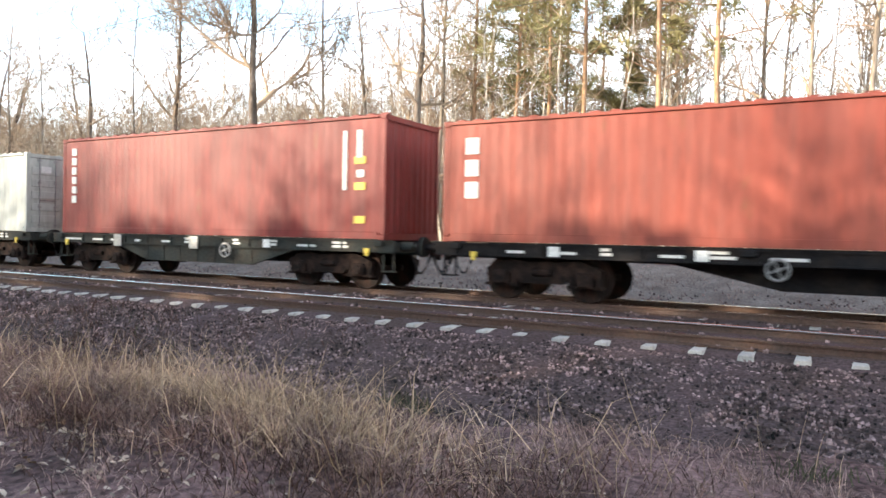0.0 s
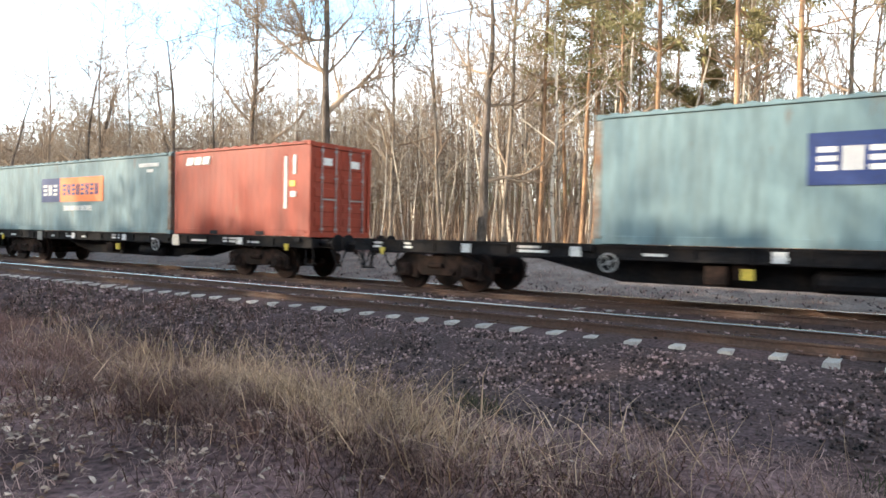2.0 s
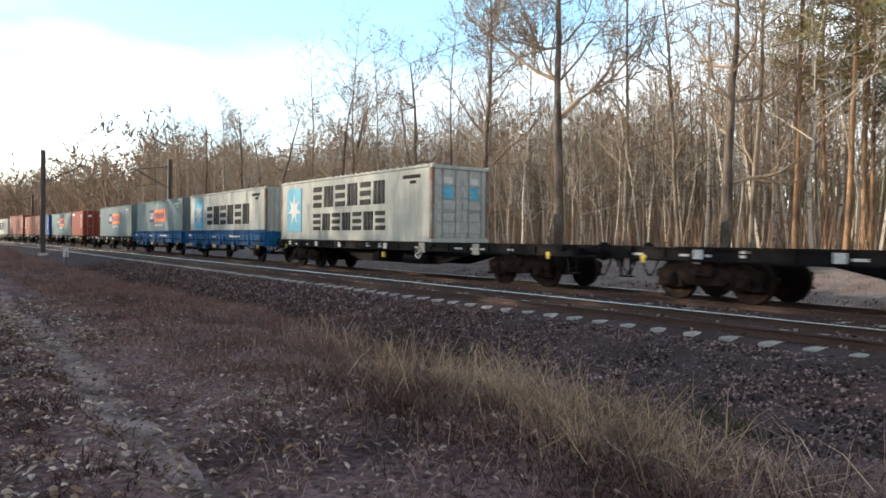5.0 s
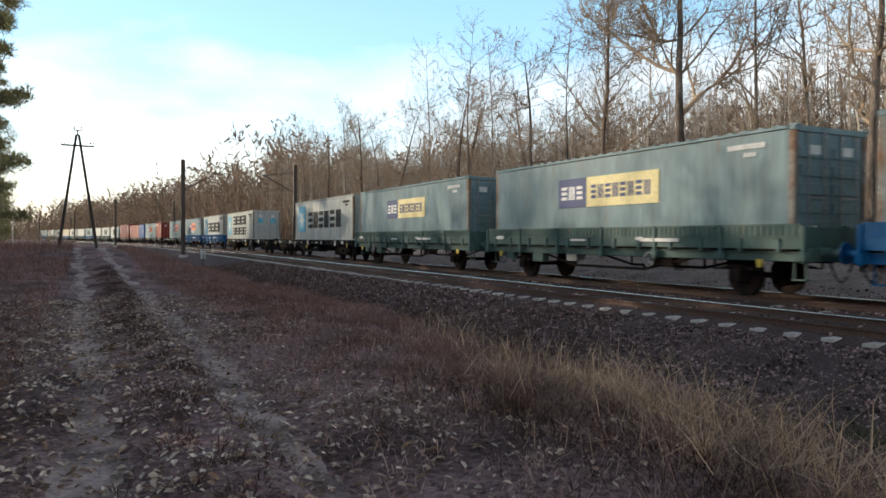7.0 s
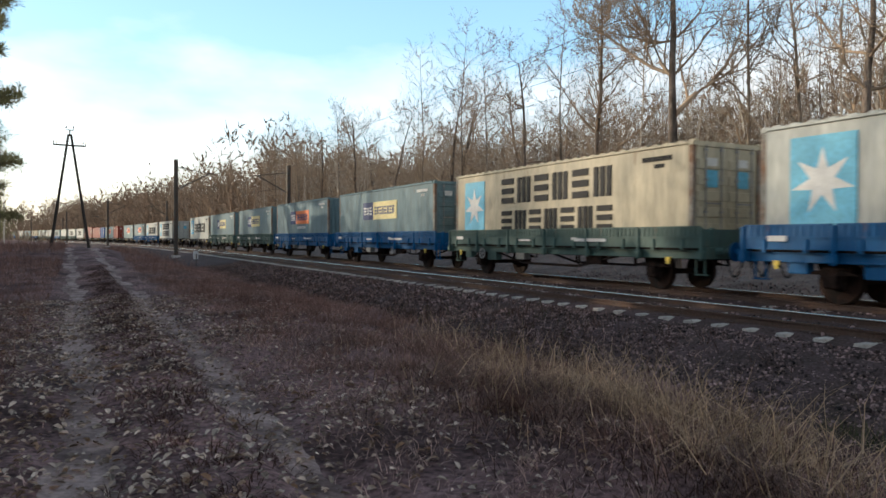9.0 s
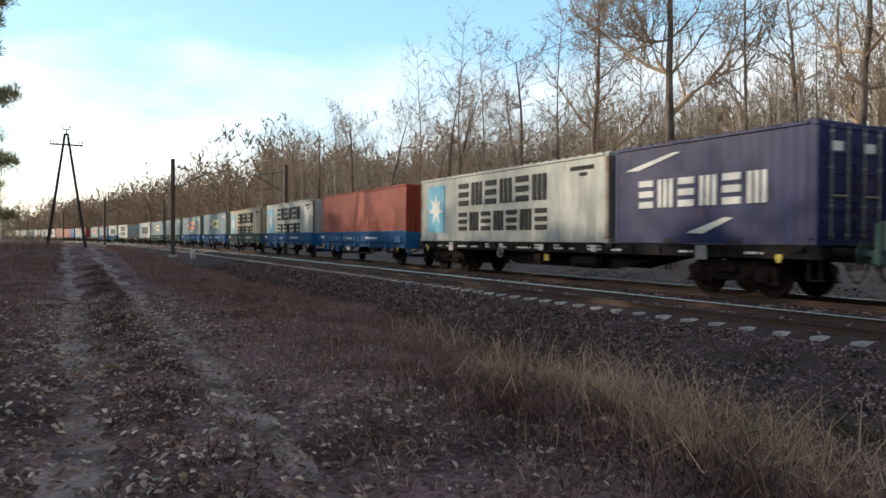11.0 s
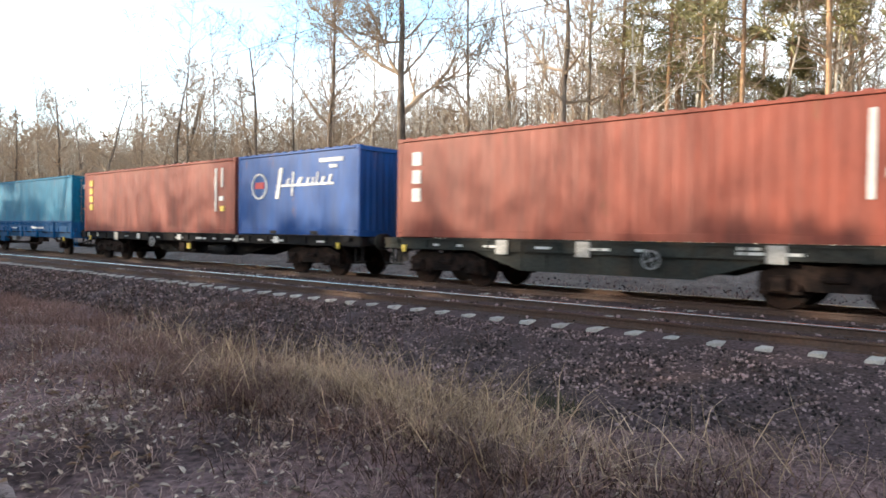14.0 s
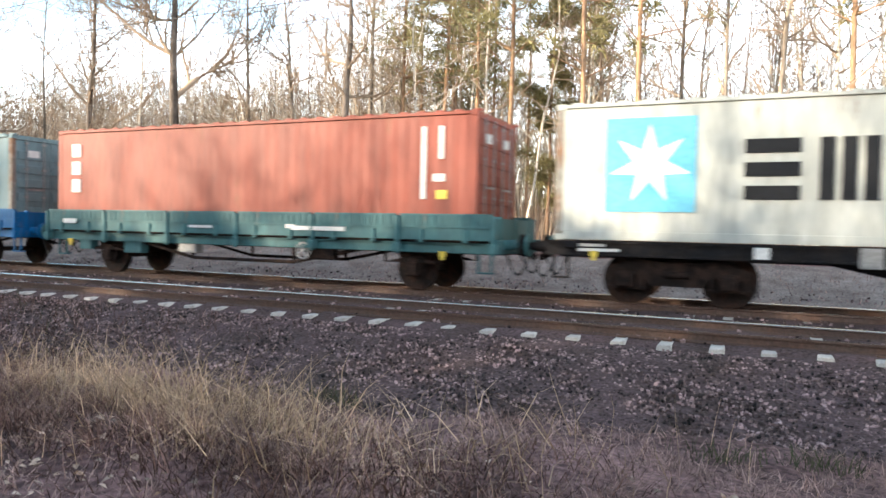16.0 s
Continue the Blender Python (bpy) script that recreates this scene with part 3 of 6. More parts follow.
def wood():
    r = random.Random(21)
    # the trees that stand out at the edge of the wood
    for turn, o, kind, var, size in [
            (44.6, 20.6, "spread", 0, 1.0), (56.4, 21.5, "oak", 1, 0.85), (62.4, 22.5, "oak", 2, 0.82), (64.3, 23.5, "slim", 0, 0.95),
            (50.5, 22.5, "oak", 2, 0.9), (53.2, 24, "slim", 0, 0.85), (59.2, 23, "slim", 2, 0.85), (61.8, 22, "oak", 0, 0.8), (67.0, 22, "oak", 1, 0.82), (69.5, 22.5, "oak", 2, 0.85), (39.6, 24, "slim", 2, 1.0), (47.5, 25, "birch", 0, 0.95), (32.4, 21.8, "oak", 1, 0.92),
            (30.4, 24, "slim", 0, 1.05), (35.5, 25, "slim", 1, 1.0), (27.5, 25, "pine", 0, 0.95), (24.3, 26, "pine", 1, 1.0), (21.5, 25, "pine", 2, 0.92),
            (18.9, 24, "pine", 0, 1.0), (15.7, 31, "spruce", 0, 0.8), (13.2, 23.5, "pine", 2, 1.0), (11.5, 28, "slim", 1, 0.95), (8.7, 24, "pine", 1, 1.05),
            (5.5, 25, "slim", 0, 1.0), (2.5, 24, "slim", 2, 0.95), (-0.8, 23, "slim", 1, 1.0), (-3.5, 25, "birch", 1, 1.0), (-5.8, 23.5, "pine", 0, 1.0), (-9, 25, "slim", 2, 1.0)]:
        x, y = polar(turn, o)
        spin = r.uniform(0, 6.28)
        tree(kind, var, x, y, size, radians(turn) if kind == "spread" else spin)
    for _ in range(165):
        o = 23.5 + 30 * r.random() ** 1.3
        s = r.uniform(-14, 95)
        p = along(s, o)
        k = r.choice(("slim", "slim", "birch", "birch", "slim", "pine" if 2 < s < 9 else "birch"))
        if s < 5 and r.random() < 0.4:
            continue
        tree(k, r.randrange(3), p.x, p.y, r.uniform(0.72, 1.0) * float(rise(p.x, p.y)), r.uniform(0, 6.28))
    for _ in range(16):
        p = along(r.uniform(22, 85), 21.8 + 7 * r.random())
        tree(r.choice(("slim", "oak", "slim")), r.randrange(3), p.x, p.y, r.uniform(0.7, 0.95), r.uniform(0, 6.28))
    for _ in range(9):
        x, y = polar(r.uniform(12, 29), r.uniform(27, 42))
        tree("pine", r.randrange(3), x, y, r.uniform(0.85, 1.05), r.uniform(0, 6.28))
    for _ in range(75):
        s = r.uniform(80, 330)
        o = 21 + 22 * r.random() ** 1.5
        p = along(s, o)
        tree(r.choice(("slim", "birch", "slim", "slim")), r.randrange(3), p.x, p.y, r.uniform(0.75, 0.98), r.uniform(0, 6.28))
    # the wood behind the camera and beside the sandy track, through which the low sun shines
    tree("spruce", 1, -60.0, -6.3, 1.25, 1.0, "trees beside the sandy track")
    tree("spruce", 0, -68.0, -8.0, 1.2, 2.0, "trees beside the sandy track")
    for _ in range(BACK_TREES):
        x, y = r.uniform(-105, 35), -7 - 24 * r.random()
        if -62 < x < -28 and y > -5.4:
            continue
        tree(r.choice(("oak", "slim", "slim", "slim", "birch", "birch")), r.randrange(3), x, y, r.uniform(0.8, 1.05), r.uniform(0, 6.28), "trees beside the sandy track")
    # unseen thicket, added at a height that shades the ground and the wagons
    for _ in range(170):
        x, y = r.uniform(-85, 16), -6.2 - 4.5 * r.random()
        if x < -22:
            y -= 0.6 + 0.06 * (-22 - x)
        tree("young", r.randrange(3), x, y, r.uniform(0.84, 1.02), r.uniform(0, 6.28), "young trees beside the sandy track")
    # taller copies added to shade the far end of the line
    for _ in range(46):
        x = r.uniform(-230, -85)
        y = -9 - 0.06 * (-85 - x) - 20 * r.random()
        tree("young", r.randrange(3), x, y, r.uniform(1.3, 1.8), r.uniform(0, 6.28), "conifers far along the sandy track")


BACK_TREES = 60


def slivers(n, place, length, width, upright, material, name, label, category):
    """Many thin upright blades or stems as one sheet of loose geometry."""
    p = place(n)
    n = len(p)
    ln = length * rng.uniform(0.45, 1.2, n)
    a = rng.uniform(0, 6.283, n)
    lean = (1 - upright) * rng.uniform(0.1, 1.0, n) ** 0.6
    d = np.stack([np.cos(a) * lean, np.sin(a) * lean, np.sqrt(np.maximum(0.05, 1 - lean ** 2))], -1)
    a2 = a + rng.normal(0, 0.5, n)
    d2 = np.stack([np.cos(a2) * lean * 1.9, np.sin(a2) * lean * 1.9, d[:, 2] * 0.75], -1)
    b = rng.uniform(0, 6.283, n)
    w = np.stack([np.cos(b), np.sin(b), 0 * b], -1) * (width * rng.uniform(0.6, 1.3, n))[:, None]
    m = p + d * (ln * 0.55)[:, None]
    t = m + d2 * (ln * 0.45)[:, None]
    v = np.stack([p - w, p + w, m + w * 0.7, m - w * 0.7, t], 1).reshape(-1, 3)
    i = 5 * np.arange(n)
    f = [(k, k + 1, k + 2, k + 3) for k in i.tolist()] + [(k + 3, k + 2, k + 4) for k in i.tolist()]
    return tagged(soup(name, v, f, material), label, category, kind="stuff")


def bare_wood(name, n, place, height, rad, bark, boughs, twigs, fine, label):
    """Many bare trees as one piece of loose geometry: bent stems, rising boughs, fine twigs."""
    p = place(n)
    n = len(p)
    H = height * rng.uniform(0.7, 1.12, n) * rise(p[:, 0], p[:, 1])
    k = 6
    t = np.linspace(0, 1, k)
    step = rng.normal(0, 0.03, (n, k, 2)) + rng.normal(0, 0.035, (n, 1, 2))
    step[:, 0] = 0
    path = np.zeros((n, k, 3))
    path[..., :2] = np.cumsum(step, 1) * H[:, None, None] / 2
    path[..., 2] = t * H[:, None] - 0.2
    path += p[:, None]
    R = rad * (H / height)[:, None] * (1 - 0.87 * t) + 0.004
    V, F, base = [], [], 0

    def tubes(paths, radii):
        nonlocal base
        m, q = paths.shape[:2]
        d = paths[:, -1] - paths[:, 0]
        u = np.cross(d, rng.normal(0, 1, d.shape))
        u /= np.linalg.norm(u, axis=1)[:, None] + 1e-9
        w = np.cross(d, u)
        w /= np.linalg.norm(w, axis=1)[:, None] + 1e-9
        a = np.arange(3) * 2.0944
        ring = np.cos(a)[None, :, None] * u[:, None] + np.sin(a)[None, :, None] * w[:, None]
        v = paths[:, :, None] + ring[:, None] * radii[:, :, None, None]
        i = (np.arange(m)[:, None, None] * q + np.arange(q - 1)[None, :, None]) * 3 + base
        j, j2 = np.arange(3)[None, None], (np.arange(3)[None, None] + 1) % 3
        f = np.stack([i + j, i + j2, i + j2 + 3, i + j + 3], -1).reshape(-1, 4)
        V.append(v.reshape(-1, 3))
        F.extend(f.tolist())
        base += m * q * 3

    tubes(path, R)
    m = n * boughs
    owner = np.repeat(np.arange(n), boughs)
    h = 0.28 + 0.7 * rng.random(m) ** 0.85
    g = h * (k - 1)
    i0 = np.minimum(g.astype(int), k - 2)
    fr = (g - i0)[:, None]
    b0 = path[owner, i0] * (1 - fr) + path[owner, i0 + 1] * fr
    az = rng.uniform(0, 6.283, m)
    el = rng.uniform(0.25, 1.1, m)
    d = np.stack([np.cos(az) * np.cos(el), np.sin(az) * np.cos(el), np.sin(el)], -1)
    ln = H[owner] * 0.27 * (1.25 - h) * rng.uniform(0.5, 1.5, m) + 0.4
    b1 = b0 + d * (ln * 0.5)[:, None] + rng.normal(0, 0.06, (m, 3)) * ln[:, None]
    d2 = d + np.array([0, 0, 0.35]) + rng.normal(0, 0.25, (m, 3))
    d2 /= np.linalg.norm(d2, axis=1)[:, None]
    b2 = b1 + d2 * (ln * 0.5)[:, None]
    rb = np.interp(h, t, 1 - 0.8 * t) * rad * 0.4
    tubes(np.stack([b0, b1, b2], 1), np.stack([rb, rb * 0.6, rb * 0.15 + 0.003], 1))
    c = np.repeat(np.arange(m), twigs)
    x = rng.random(len(c))[:, None]
    q = np.where(x < 0.4, b0[c] + (b1 - b0)[c] * (0.35 + x * 1.6), b1[c] + (b2 - b1)[c] * (x - 0.4) / 0.6)
    e = d2[c] + rng.normal(0, 0.5, (len(c), 3))
    e /= np.linalg.norm(e, axis=1)[:, None]
    tip = q + e * (ln[c] * rng.uniform(0.2, 0.6, len(c)))[:, None]
    w = np.cross(e, rng.normal(0, 1, e.shape))
    w *= fine / (np.linalg.norm(w, axis=1)[:, None] + 1e-9)
    V.append(np.stack([q - w, q + w, tip], 1).reshape(-1, 3))
    F.extend((base + np.arange(3 * len(c)).reshape(-1, 3)).tolist())
    return tagged(soup(name, np.concatenate(V), F, bark), label, "wood", kind="stuff")


def undergrowth():
    def deep(n):
        s, o = rng.uniform(-22, 130, n), 23 + 45 * rng.random(n)
        p = np.array([along(a, b) for a, b in zip(s, o)])
        p[:, 2] = ground_z(p[:, 0], p[:, 1])
        return p

    slivers(13000, deep, 2.8, 0.014, 0.8, M_BRUSH, "undergrowth", "brown leafless undergrowth and saplings in the wood", "undergrowth")

    def far(n):
        s, o = rng.uniform(90, 420, n), 21 + 60 * rng.random(n)
        p = np.array([along(a, b) for a, b in zip(s, o)])
        p[:, 2] = ground_z(p[:, 0], p[:, 1])
        return p

    def mass(n):
        s, o = rng.uniform(22, 140, n), 24 + 24 * rng.random(n)
        k = rng.random(n) < 0.55 + 0.4 * wave(s, o, 0.16, 6.0)
        s, o = s[k], o[k]
        p = np.array([along(a, b) for a, b in zip(s, o)])
        p[:, 2] = ground_z(p[:, 0], p[:, 1])
        return p

    def edge(n):
        s, o = rng.uniform(25, 260, n), 21.5 + 40 * rng.random(n)
        p = np.array([along(a, b) for a, b in zip(s, o)])
        p[:, 2] = ground_z(p[:, 0], p[:, 1])
        return p

    bare_wood("wood_mass", 380, mass, 12.5, 0.06, M_BARK, 15, 6, 0.014, "bare young trees standing close in the wood")
    bare_wood("edge_thicket", 360, edge, 6.0, 0.035, M_BRUSH, 15, 6, 0.013, "brown leafless thicket along the edge of the wood")

    def behind(n):
        s, o = rng.uniform(25, 150, n), 38 + 34 * rng.random(n)
        p = np.array([along(a, b) for a, b in zip(s, o)])
        p[:, 2] = ground_z(p[:, 0], p[:, 1])
        return p

    bare_wood("wood_backdrop", 620, behind, 15.0, 0.085, M_BRUSH, 15, 6, 0.03, "tan mass of bare trees behind the single oaks")
    bare_wood("backdrop_birches", 260, behind, 15.0, 0.1, M_BIRCH, 7, 4, 0.02, "white birch stems among the bare trees")

    # trees out of view, added to break up the sun on the train
    def sunward(n):
        x, y = rng.uniform(-150, 45, n), -9.5 - 34 * rng.random(n)
        y = y - 0.07 * np.maximum(0, -22 - x)
        k = (rng.random(n) < 0.5) | (x < -48) | (x > 0)      # thinned here so more sun reaches the containers
        return np.stack([x, y, ground_z(x, y)], -1)[k]

    bare_wood("sun_side_wood", 520, sunward, 14.0, 0.1, M_BARK, 15, 7, 0.025, "unseen bare trees beside the sandy track that mottle the sun")

    def mound(n):
        x, y = rng.uniform(-95, -34, n), rng.uniform(-9, 5.5, n)
        k = (np.abs(y - 0.9) > 1.6) & (wave(x, y, 0.35, 4.0) > -0.3)
        return np.stack([x, y, ground_z(x, y)], -1)[k]

    slivers(14000, mound, 0.8, 0.009, 0.5, M_RUST, "mound_brush", "low brown scrub on the mound round the power pole", "undergrowth")
    bare_wood("far_wood", 1100, far, 16.5, 0.14, M_BRUSH, 15, 7, 0.11, "far brown bare wood along the curve of the line")
    slivers(20000, far, 9.5, 0.12, 0.6, M_BRUSH, "far_scrub", "brown scrub under the far wood along the curve", "undergrowth")

    def stems(n):
        s, o = rng.uniform(-20, 110, n), 30 + 50 * rng.random(n)
        p = np.array([along(a, b) for a, b in zip(s, o)])
        p[:, 2] = ground_z(p[:, 0], p[:, 1])
        return p

    bare_wood("birch_stems", 300, stems, 14.5, 0.085, M_BIRCH, 12, 6, 0.016, "pale birches standing deep in the wood")
    bare_wood("wood_depth", 480, stems, 13.0, 0.075, M_BARK, 14, 6, 0.018, "brown bare trees deep in the wood")
    slivers(14000, stems, 3.6, 0.02, 0.6, M_BRUSH, "deep_scrub", "brown leafless scrub deep in the wood", "undergrowth")

    def pale(n):
        s, o = rng.uniform(-12, 120, n), 23.5 + 12 * rng.random(n)
        p = np.array([along(a, b) for a, b in zip(s, o)])
        p[:, 2] = ground_z(p[:, 0], p[:, 1])
        return p

    bare_wood("pale_birches", 150, pale, 13.5, 0.075, M_BIRCH, 12, 7, 0.01, "slender white birches near the edge of the wood")

    def back(n):
        s, o = rng.uniform(-45, 200, n), 62 + 60 * rng.random(n)
        p = np.array([along(a, b) for a, b in zip(s, o)])
        p[:, 2] = ground_z(p[:, 0], p[:, 1])
        return p

    bare_wood("back_wood", 420, back, 15.0, 0.11, M_BRUSH, 14, 6, 0.045, "brown mass of bare trees at the back of the wood")
    slivers(9000, back, 6, 0.06, 0.5, M_BRUSH, "back_scrub", "brown scrub at the back of the wood", "undergrowth")
    slivers(5000, back, 13, 0.14, 0.8, M_NEEDLE, "back_conifers", "dull green conifers at the back of the wood", "wood")

    def horizon(n):
        x, y = rng.uniform(-520, -260, n), rng.uniform(-260, 40, n)
        return np.stack([x, y, ground_z(x, y)], -1)

    bare_wood("horizon_wood", 420, horizon, 12.5, 0.18, M_BRUSH, 13, 5, 0.16, "distant brown wood closing the view down the line")
    slivers(9000, horizon, 7, 0.12, 0.6, M_BRUSH, "horizon_scrub", "distant scrub under the wood down the line", "undergrowth")


def tussocks(centres, blades, length, width, material, name, label, droop=0.6, spread_r=0.16):
    """Clumps of grass whose blades rise from a crown and arch outwards."""
    c = np.repeat(np.asarray(centres, float), blades, 0)
    n = len(c)
    a = rng.uniform(0, 6.283, n)
    q = rng.random(n) ** 0.7
    size = np.repeat(rng.uniform(0.65, 1.2, len(centres)), blades)
    tip = np.repeat(rng.normal(0, 0.34, (len(centres), 2)), blades, 0)
    out = np.stack([np.cos(a), np.sin(a), 0 * a], -1)
    x, y = c[:, 0] + out[:, 0] * q * spread_r * size, c[:, 1] + out[:, 1] * q * spread_r * size
    p0 = np.stack([x, y, ground_z(x, y) - 0.02], -1)
    ln = length * size * rng.uniform(0.45, 1.15, n)
    lean = (0.1 + 0.75 * q) * rng.uniform(0.5, 1.1, n)
    push = np.concatenate([tip, np.zeros((n, 1))], 1)
    d1 = out * lean[:, None] + push * 0.5 + rng.normal(0, 0.26, (n, 3)) + np.array([0, 0, 1.0])
    d1 /= np.linalg.norm(d1, axis=1)[:, None]
    d2 = d1 + out * (droop * (0.4 + lean))[:, None] + push + np.array([0, 0, -0.45 * droop])
    d2 /= np.linalg.norm(d2, axis=1)[:, None]
    d3 = d2 + out * droop * 0.4 + np.array([0, 0, -0.75 * droop]) * rng.random(n)[:, None]
    d3 /= np.linalg.norm(d3, axis=1)[:, None]
    p1 = p0 + d1 * (ln * 0.4)[:, None]
    p2 = p1 + d2 * (ln * 0.35)[:, None]
    p3 = p2 + d3 * (ln * 0.25)[:, None]
    b = rng.uniform(0, 6.283, n)
    w = np.stack([np.cos(b), np.sin(b), 0 * b], -1) * (width * rng.uniform(0.6, 1.3, n))[:, None]
    v = np.stack([p0 - w, p0 + w, p1 + w * 0.85, p1 - w * 0.85, p2 + w * 0.55, p2 - w * 0.55, p3], 1).reshape(-1, 3)
    k = (7 * np.arange(n)).tolist()
    f = [(i, i + 1, i + 2, i + 3) for i in k] + [(i + 3, i + 2, i + 4, i + 5) for i in k] + [(i + 5, i + 4, i + 6) for i in k]
    return tagged(soup(name, v, f, material), label, "grass", kind="stuff")


def grass():
    def on(x, y):
        return np.stack([x, y, ground_z(x, y) - 0.01], -1)

    def clump(x, y, f, seed):
        """Patches with ragged edges, thick in the middle."""
        q = wave(x, y, f, seed) + 0.7 * wave(x, y, f * 2.7, seed + 3.0)
        return np.clip(0.5 * q + 0.25, 0, 1) ** 1.3

    def right(x):
        return np.clip((-x - 0.5) / 5.0, 0.2, 1)

    def field(n):
        x, y = rng.uniform(-42, 8, n), 2.2 + 5.0 * rng.random(n)
        keep = rng.random(n) < (0.06 + clump(x, y, 0.8, 2.0) + 0.25 * np.clip((-x - 6) / 8, 0, 1) * (y > 2.8)) * right(x)
        return on(x[keep], y[keep])

    slivers(80000, field, 0.13, 0.005, 0.12, M_DRY, "dry_grass", "matted brown dry grass between the track and the sandy road", "grass")

    def beyond(n):
        x, y = rng.uniform(-48, -8, n), 2.5 + 5.3 * rng.random(n)
        keep = rng.random(n) < 0.35 + 0.6 * clump(x, y, 0.6, 9.0)
        return on(x[keep], y[keep])

    slivers(36000, beyond, 0.2, 0.007, 0.2, M_RUST, "far_grass", "reddish brown withered grass along the ballast", "grass")

    def roadside(n):
        x, y = rng.uniform(-46, -9, n), -0.7 - 5.5 * rng.random(n)
        keep = rng.random(n) < 0.25 + 0.6 * clump(x, y, 0.6, 3.0)
        return on(x[keep], y[keep])

    slivers(26000, roadside, 0.3, 0.007, 0.15, M_RUST, "roadside_grass", "brown withered grass on the far side of the sandy track", "grass")

    def near(n):
        x, y = rng.uniform(-13, 4, n), 1.8 + 5.2 * rng.random(n)
        keep = rng.random(n) < (0.12 + clump(x, y, 1.4, 5.0))
        return on(x[keep], y[keep])

    slivers(60000, near, 0.17, 0.0042, -0.1, M_DRY, "fine_grass", "fine withered grass lying near the camera", "grass")

    def bank(n):
        s, o = rng.uniform(-12, 45, n), 17.5 + 6.5 * rng.random(n)
        keep = rng.random(n) < 0.3 + clump(s, o, 0.7, 1.0)
        p = np.array([along(a, b) for a, b in zip(s[keep], o[keep])])
        p[:, 2] = ballast_z(o[keep]) - 0.02
        return p

    slivers(16000, bank, 0.16, 0.009, 0.3, M_DRY, "bank_grass", "dry grass on the bank between the line and the wood", "grass")

    def tufts(n):
        c = np.array([(-6.2, 5.2), (-5.3, 5.0), (-4.6, 5.2), (-3.9, 4.9), (-6.9, 5.7), (-3.2, 4.4), (-2.5, 4.2), (-4.4, 4.5), (-8.4, 6.2), (-1.8, 5.0), (-5.9, 4.4), (-7.4, 4.6), (-9.8, 5.4), (-11.5, 6.0)])
        k = rng.integers(0, len(c), n)
        return on(c[k, 0] + rng.normal(0, 0.5, n), c[k, 1] + rng.normal(0, 0.48, n))

    heap = rng.normal(0, 1, (150, 2)) * (1.7, 0.7) + (-6.3, 4.9)
    heap = np.concatenate([heap, rng.normal(0, 1, (14, 2)) * (0.6, 0.35) + (-3.5, 4.1)])
    tussocks(heap, 80, 0.31, 0.0024, M_DRY, "grass_tussocks", "matted tussocks of brown withered grass", 0.95, 0.2)
    pale = np.concatenate([rng.normal(0, 1, (46, 2)) * (1.0, 0.36) + (-6.3, 5.15), rng.normal(0, 1, (16, 2)) * (0.4, 0.25) + (-4.0, 4.35)])
    tussocks(pale, 64, 0.44, 0.0026, M_STRAW, "straw_tussocks", "tall pale straw arching out of the tussocks", 0.8)
    tussocks(heap[1::4] - (0.1, 0.45), 80, 0.34, 0.0026, M_RUST, "russet_tussocks", "russet brown grass tussocks", 0.55)
    mid = np.stack([rng.uniform(-30, -8, 150), rng.uniform(3.0, 6.6, 150)], -1)
    tussocks(mid, 70, 0.36, 0.005, M_RUST, "meadow_tussocks", "rounded russet tussocks along the ballast", 0.7, 0.26)
    thin = np.stack([rng.uniform(-3.5, 4.5, 90), rng.uniform(3.3, 6.3, 90)], -1)
    tussocks(thin, 60, 0.17, 0.0024, M_DRY, "thin_tussocks", "thin low tufts of withered grass", 0.6, 0.2)
    ridge = np.stack([rng.uniform(-40, 3, 420), 0.9 + rng.normal(0, 0.28, 420)], -1)
    tussocks(ridge, 26, 0.17, 0.005, M_STEMS_AND_SHADE, "ridge_grass", "dark trodden dead grass between the wheel ruts", 0.8, 0.2)
    slivers(500, tufts, 0.5, 0.0026, 0.3, M_STRAW, "straw_tufts", "tall pale straw tufts of last year's grass", "grass")
    slivers(2500, tufts, 0.26, 0.0042, 0.0, M_RUST, "russet_tufts", "russet brown tufts of withered grass", "grass")

    # dark slivers in the hollows of the tufts, coloured as their shade
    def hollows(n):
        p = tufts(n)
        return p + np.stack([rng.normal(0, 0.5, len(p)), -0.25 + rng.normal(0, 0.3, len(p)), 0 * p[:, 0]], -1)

    slivers(11000, hollows, 0.2, 0.005, 0.0, M_STEMS_AND_SHADE, "dead_bracken", "dark brown stems put in for the shade between the straw", "grass")

    def lying(n):
        return tufts(n) + np.stack([0 * rng.random(n), 0 * rng.random(n), 0.05 + 0.2 * rng.random(n)], -1)

    slivers(1000, lying, 0.6, 0.004, -0.12, M_STRAW, "lying_straw", "bent pale straw lying over the tufts", "grass")

    def verge(n):
        x, y = rng.uniform(-40, 4, n), rng.uniform(-3.2, 2.4, n)
        keep = rng.random(n) < clump(x, y, 1.1, 7.0) * np.clip(np.minimum(np.abs(y), np.abs(y - 1.65)) * 2.2, 0.05, 1)
        return on(x[keep], y[keep])

    slivers(36000, verge, 0.14, 0.005, 0.0, M_DRY, "verge_grass", "short trodden withered grass between the ruts", "grass")

    def stalks(n):
        x, y = rng.uniform(-11, 4, n), 3.2 + 3.6 * rng.random(n)
        return on(x, y)

    slivers(150, stalks, 0.62, 0.003, 0.75, M_STRAW, "tall_stalks", "single tall dry stalks standing out of the grass", "grass")

    def reeds(n):
        return on(rng.uniform(-9.2, -4.2, n), 5.0 + 1.0 * rng.random(n))

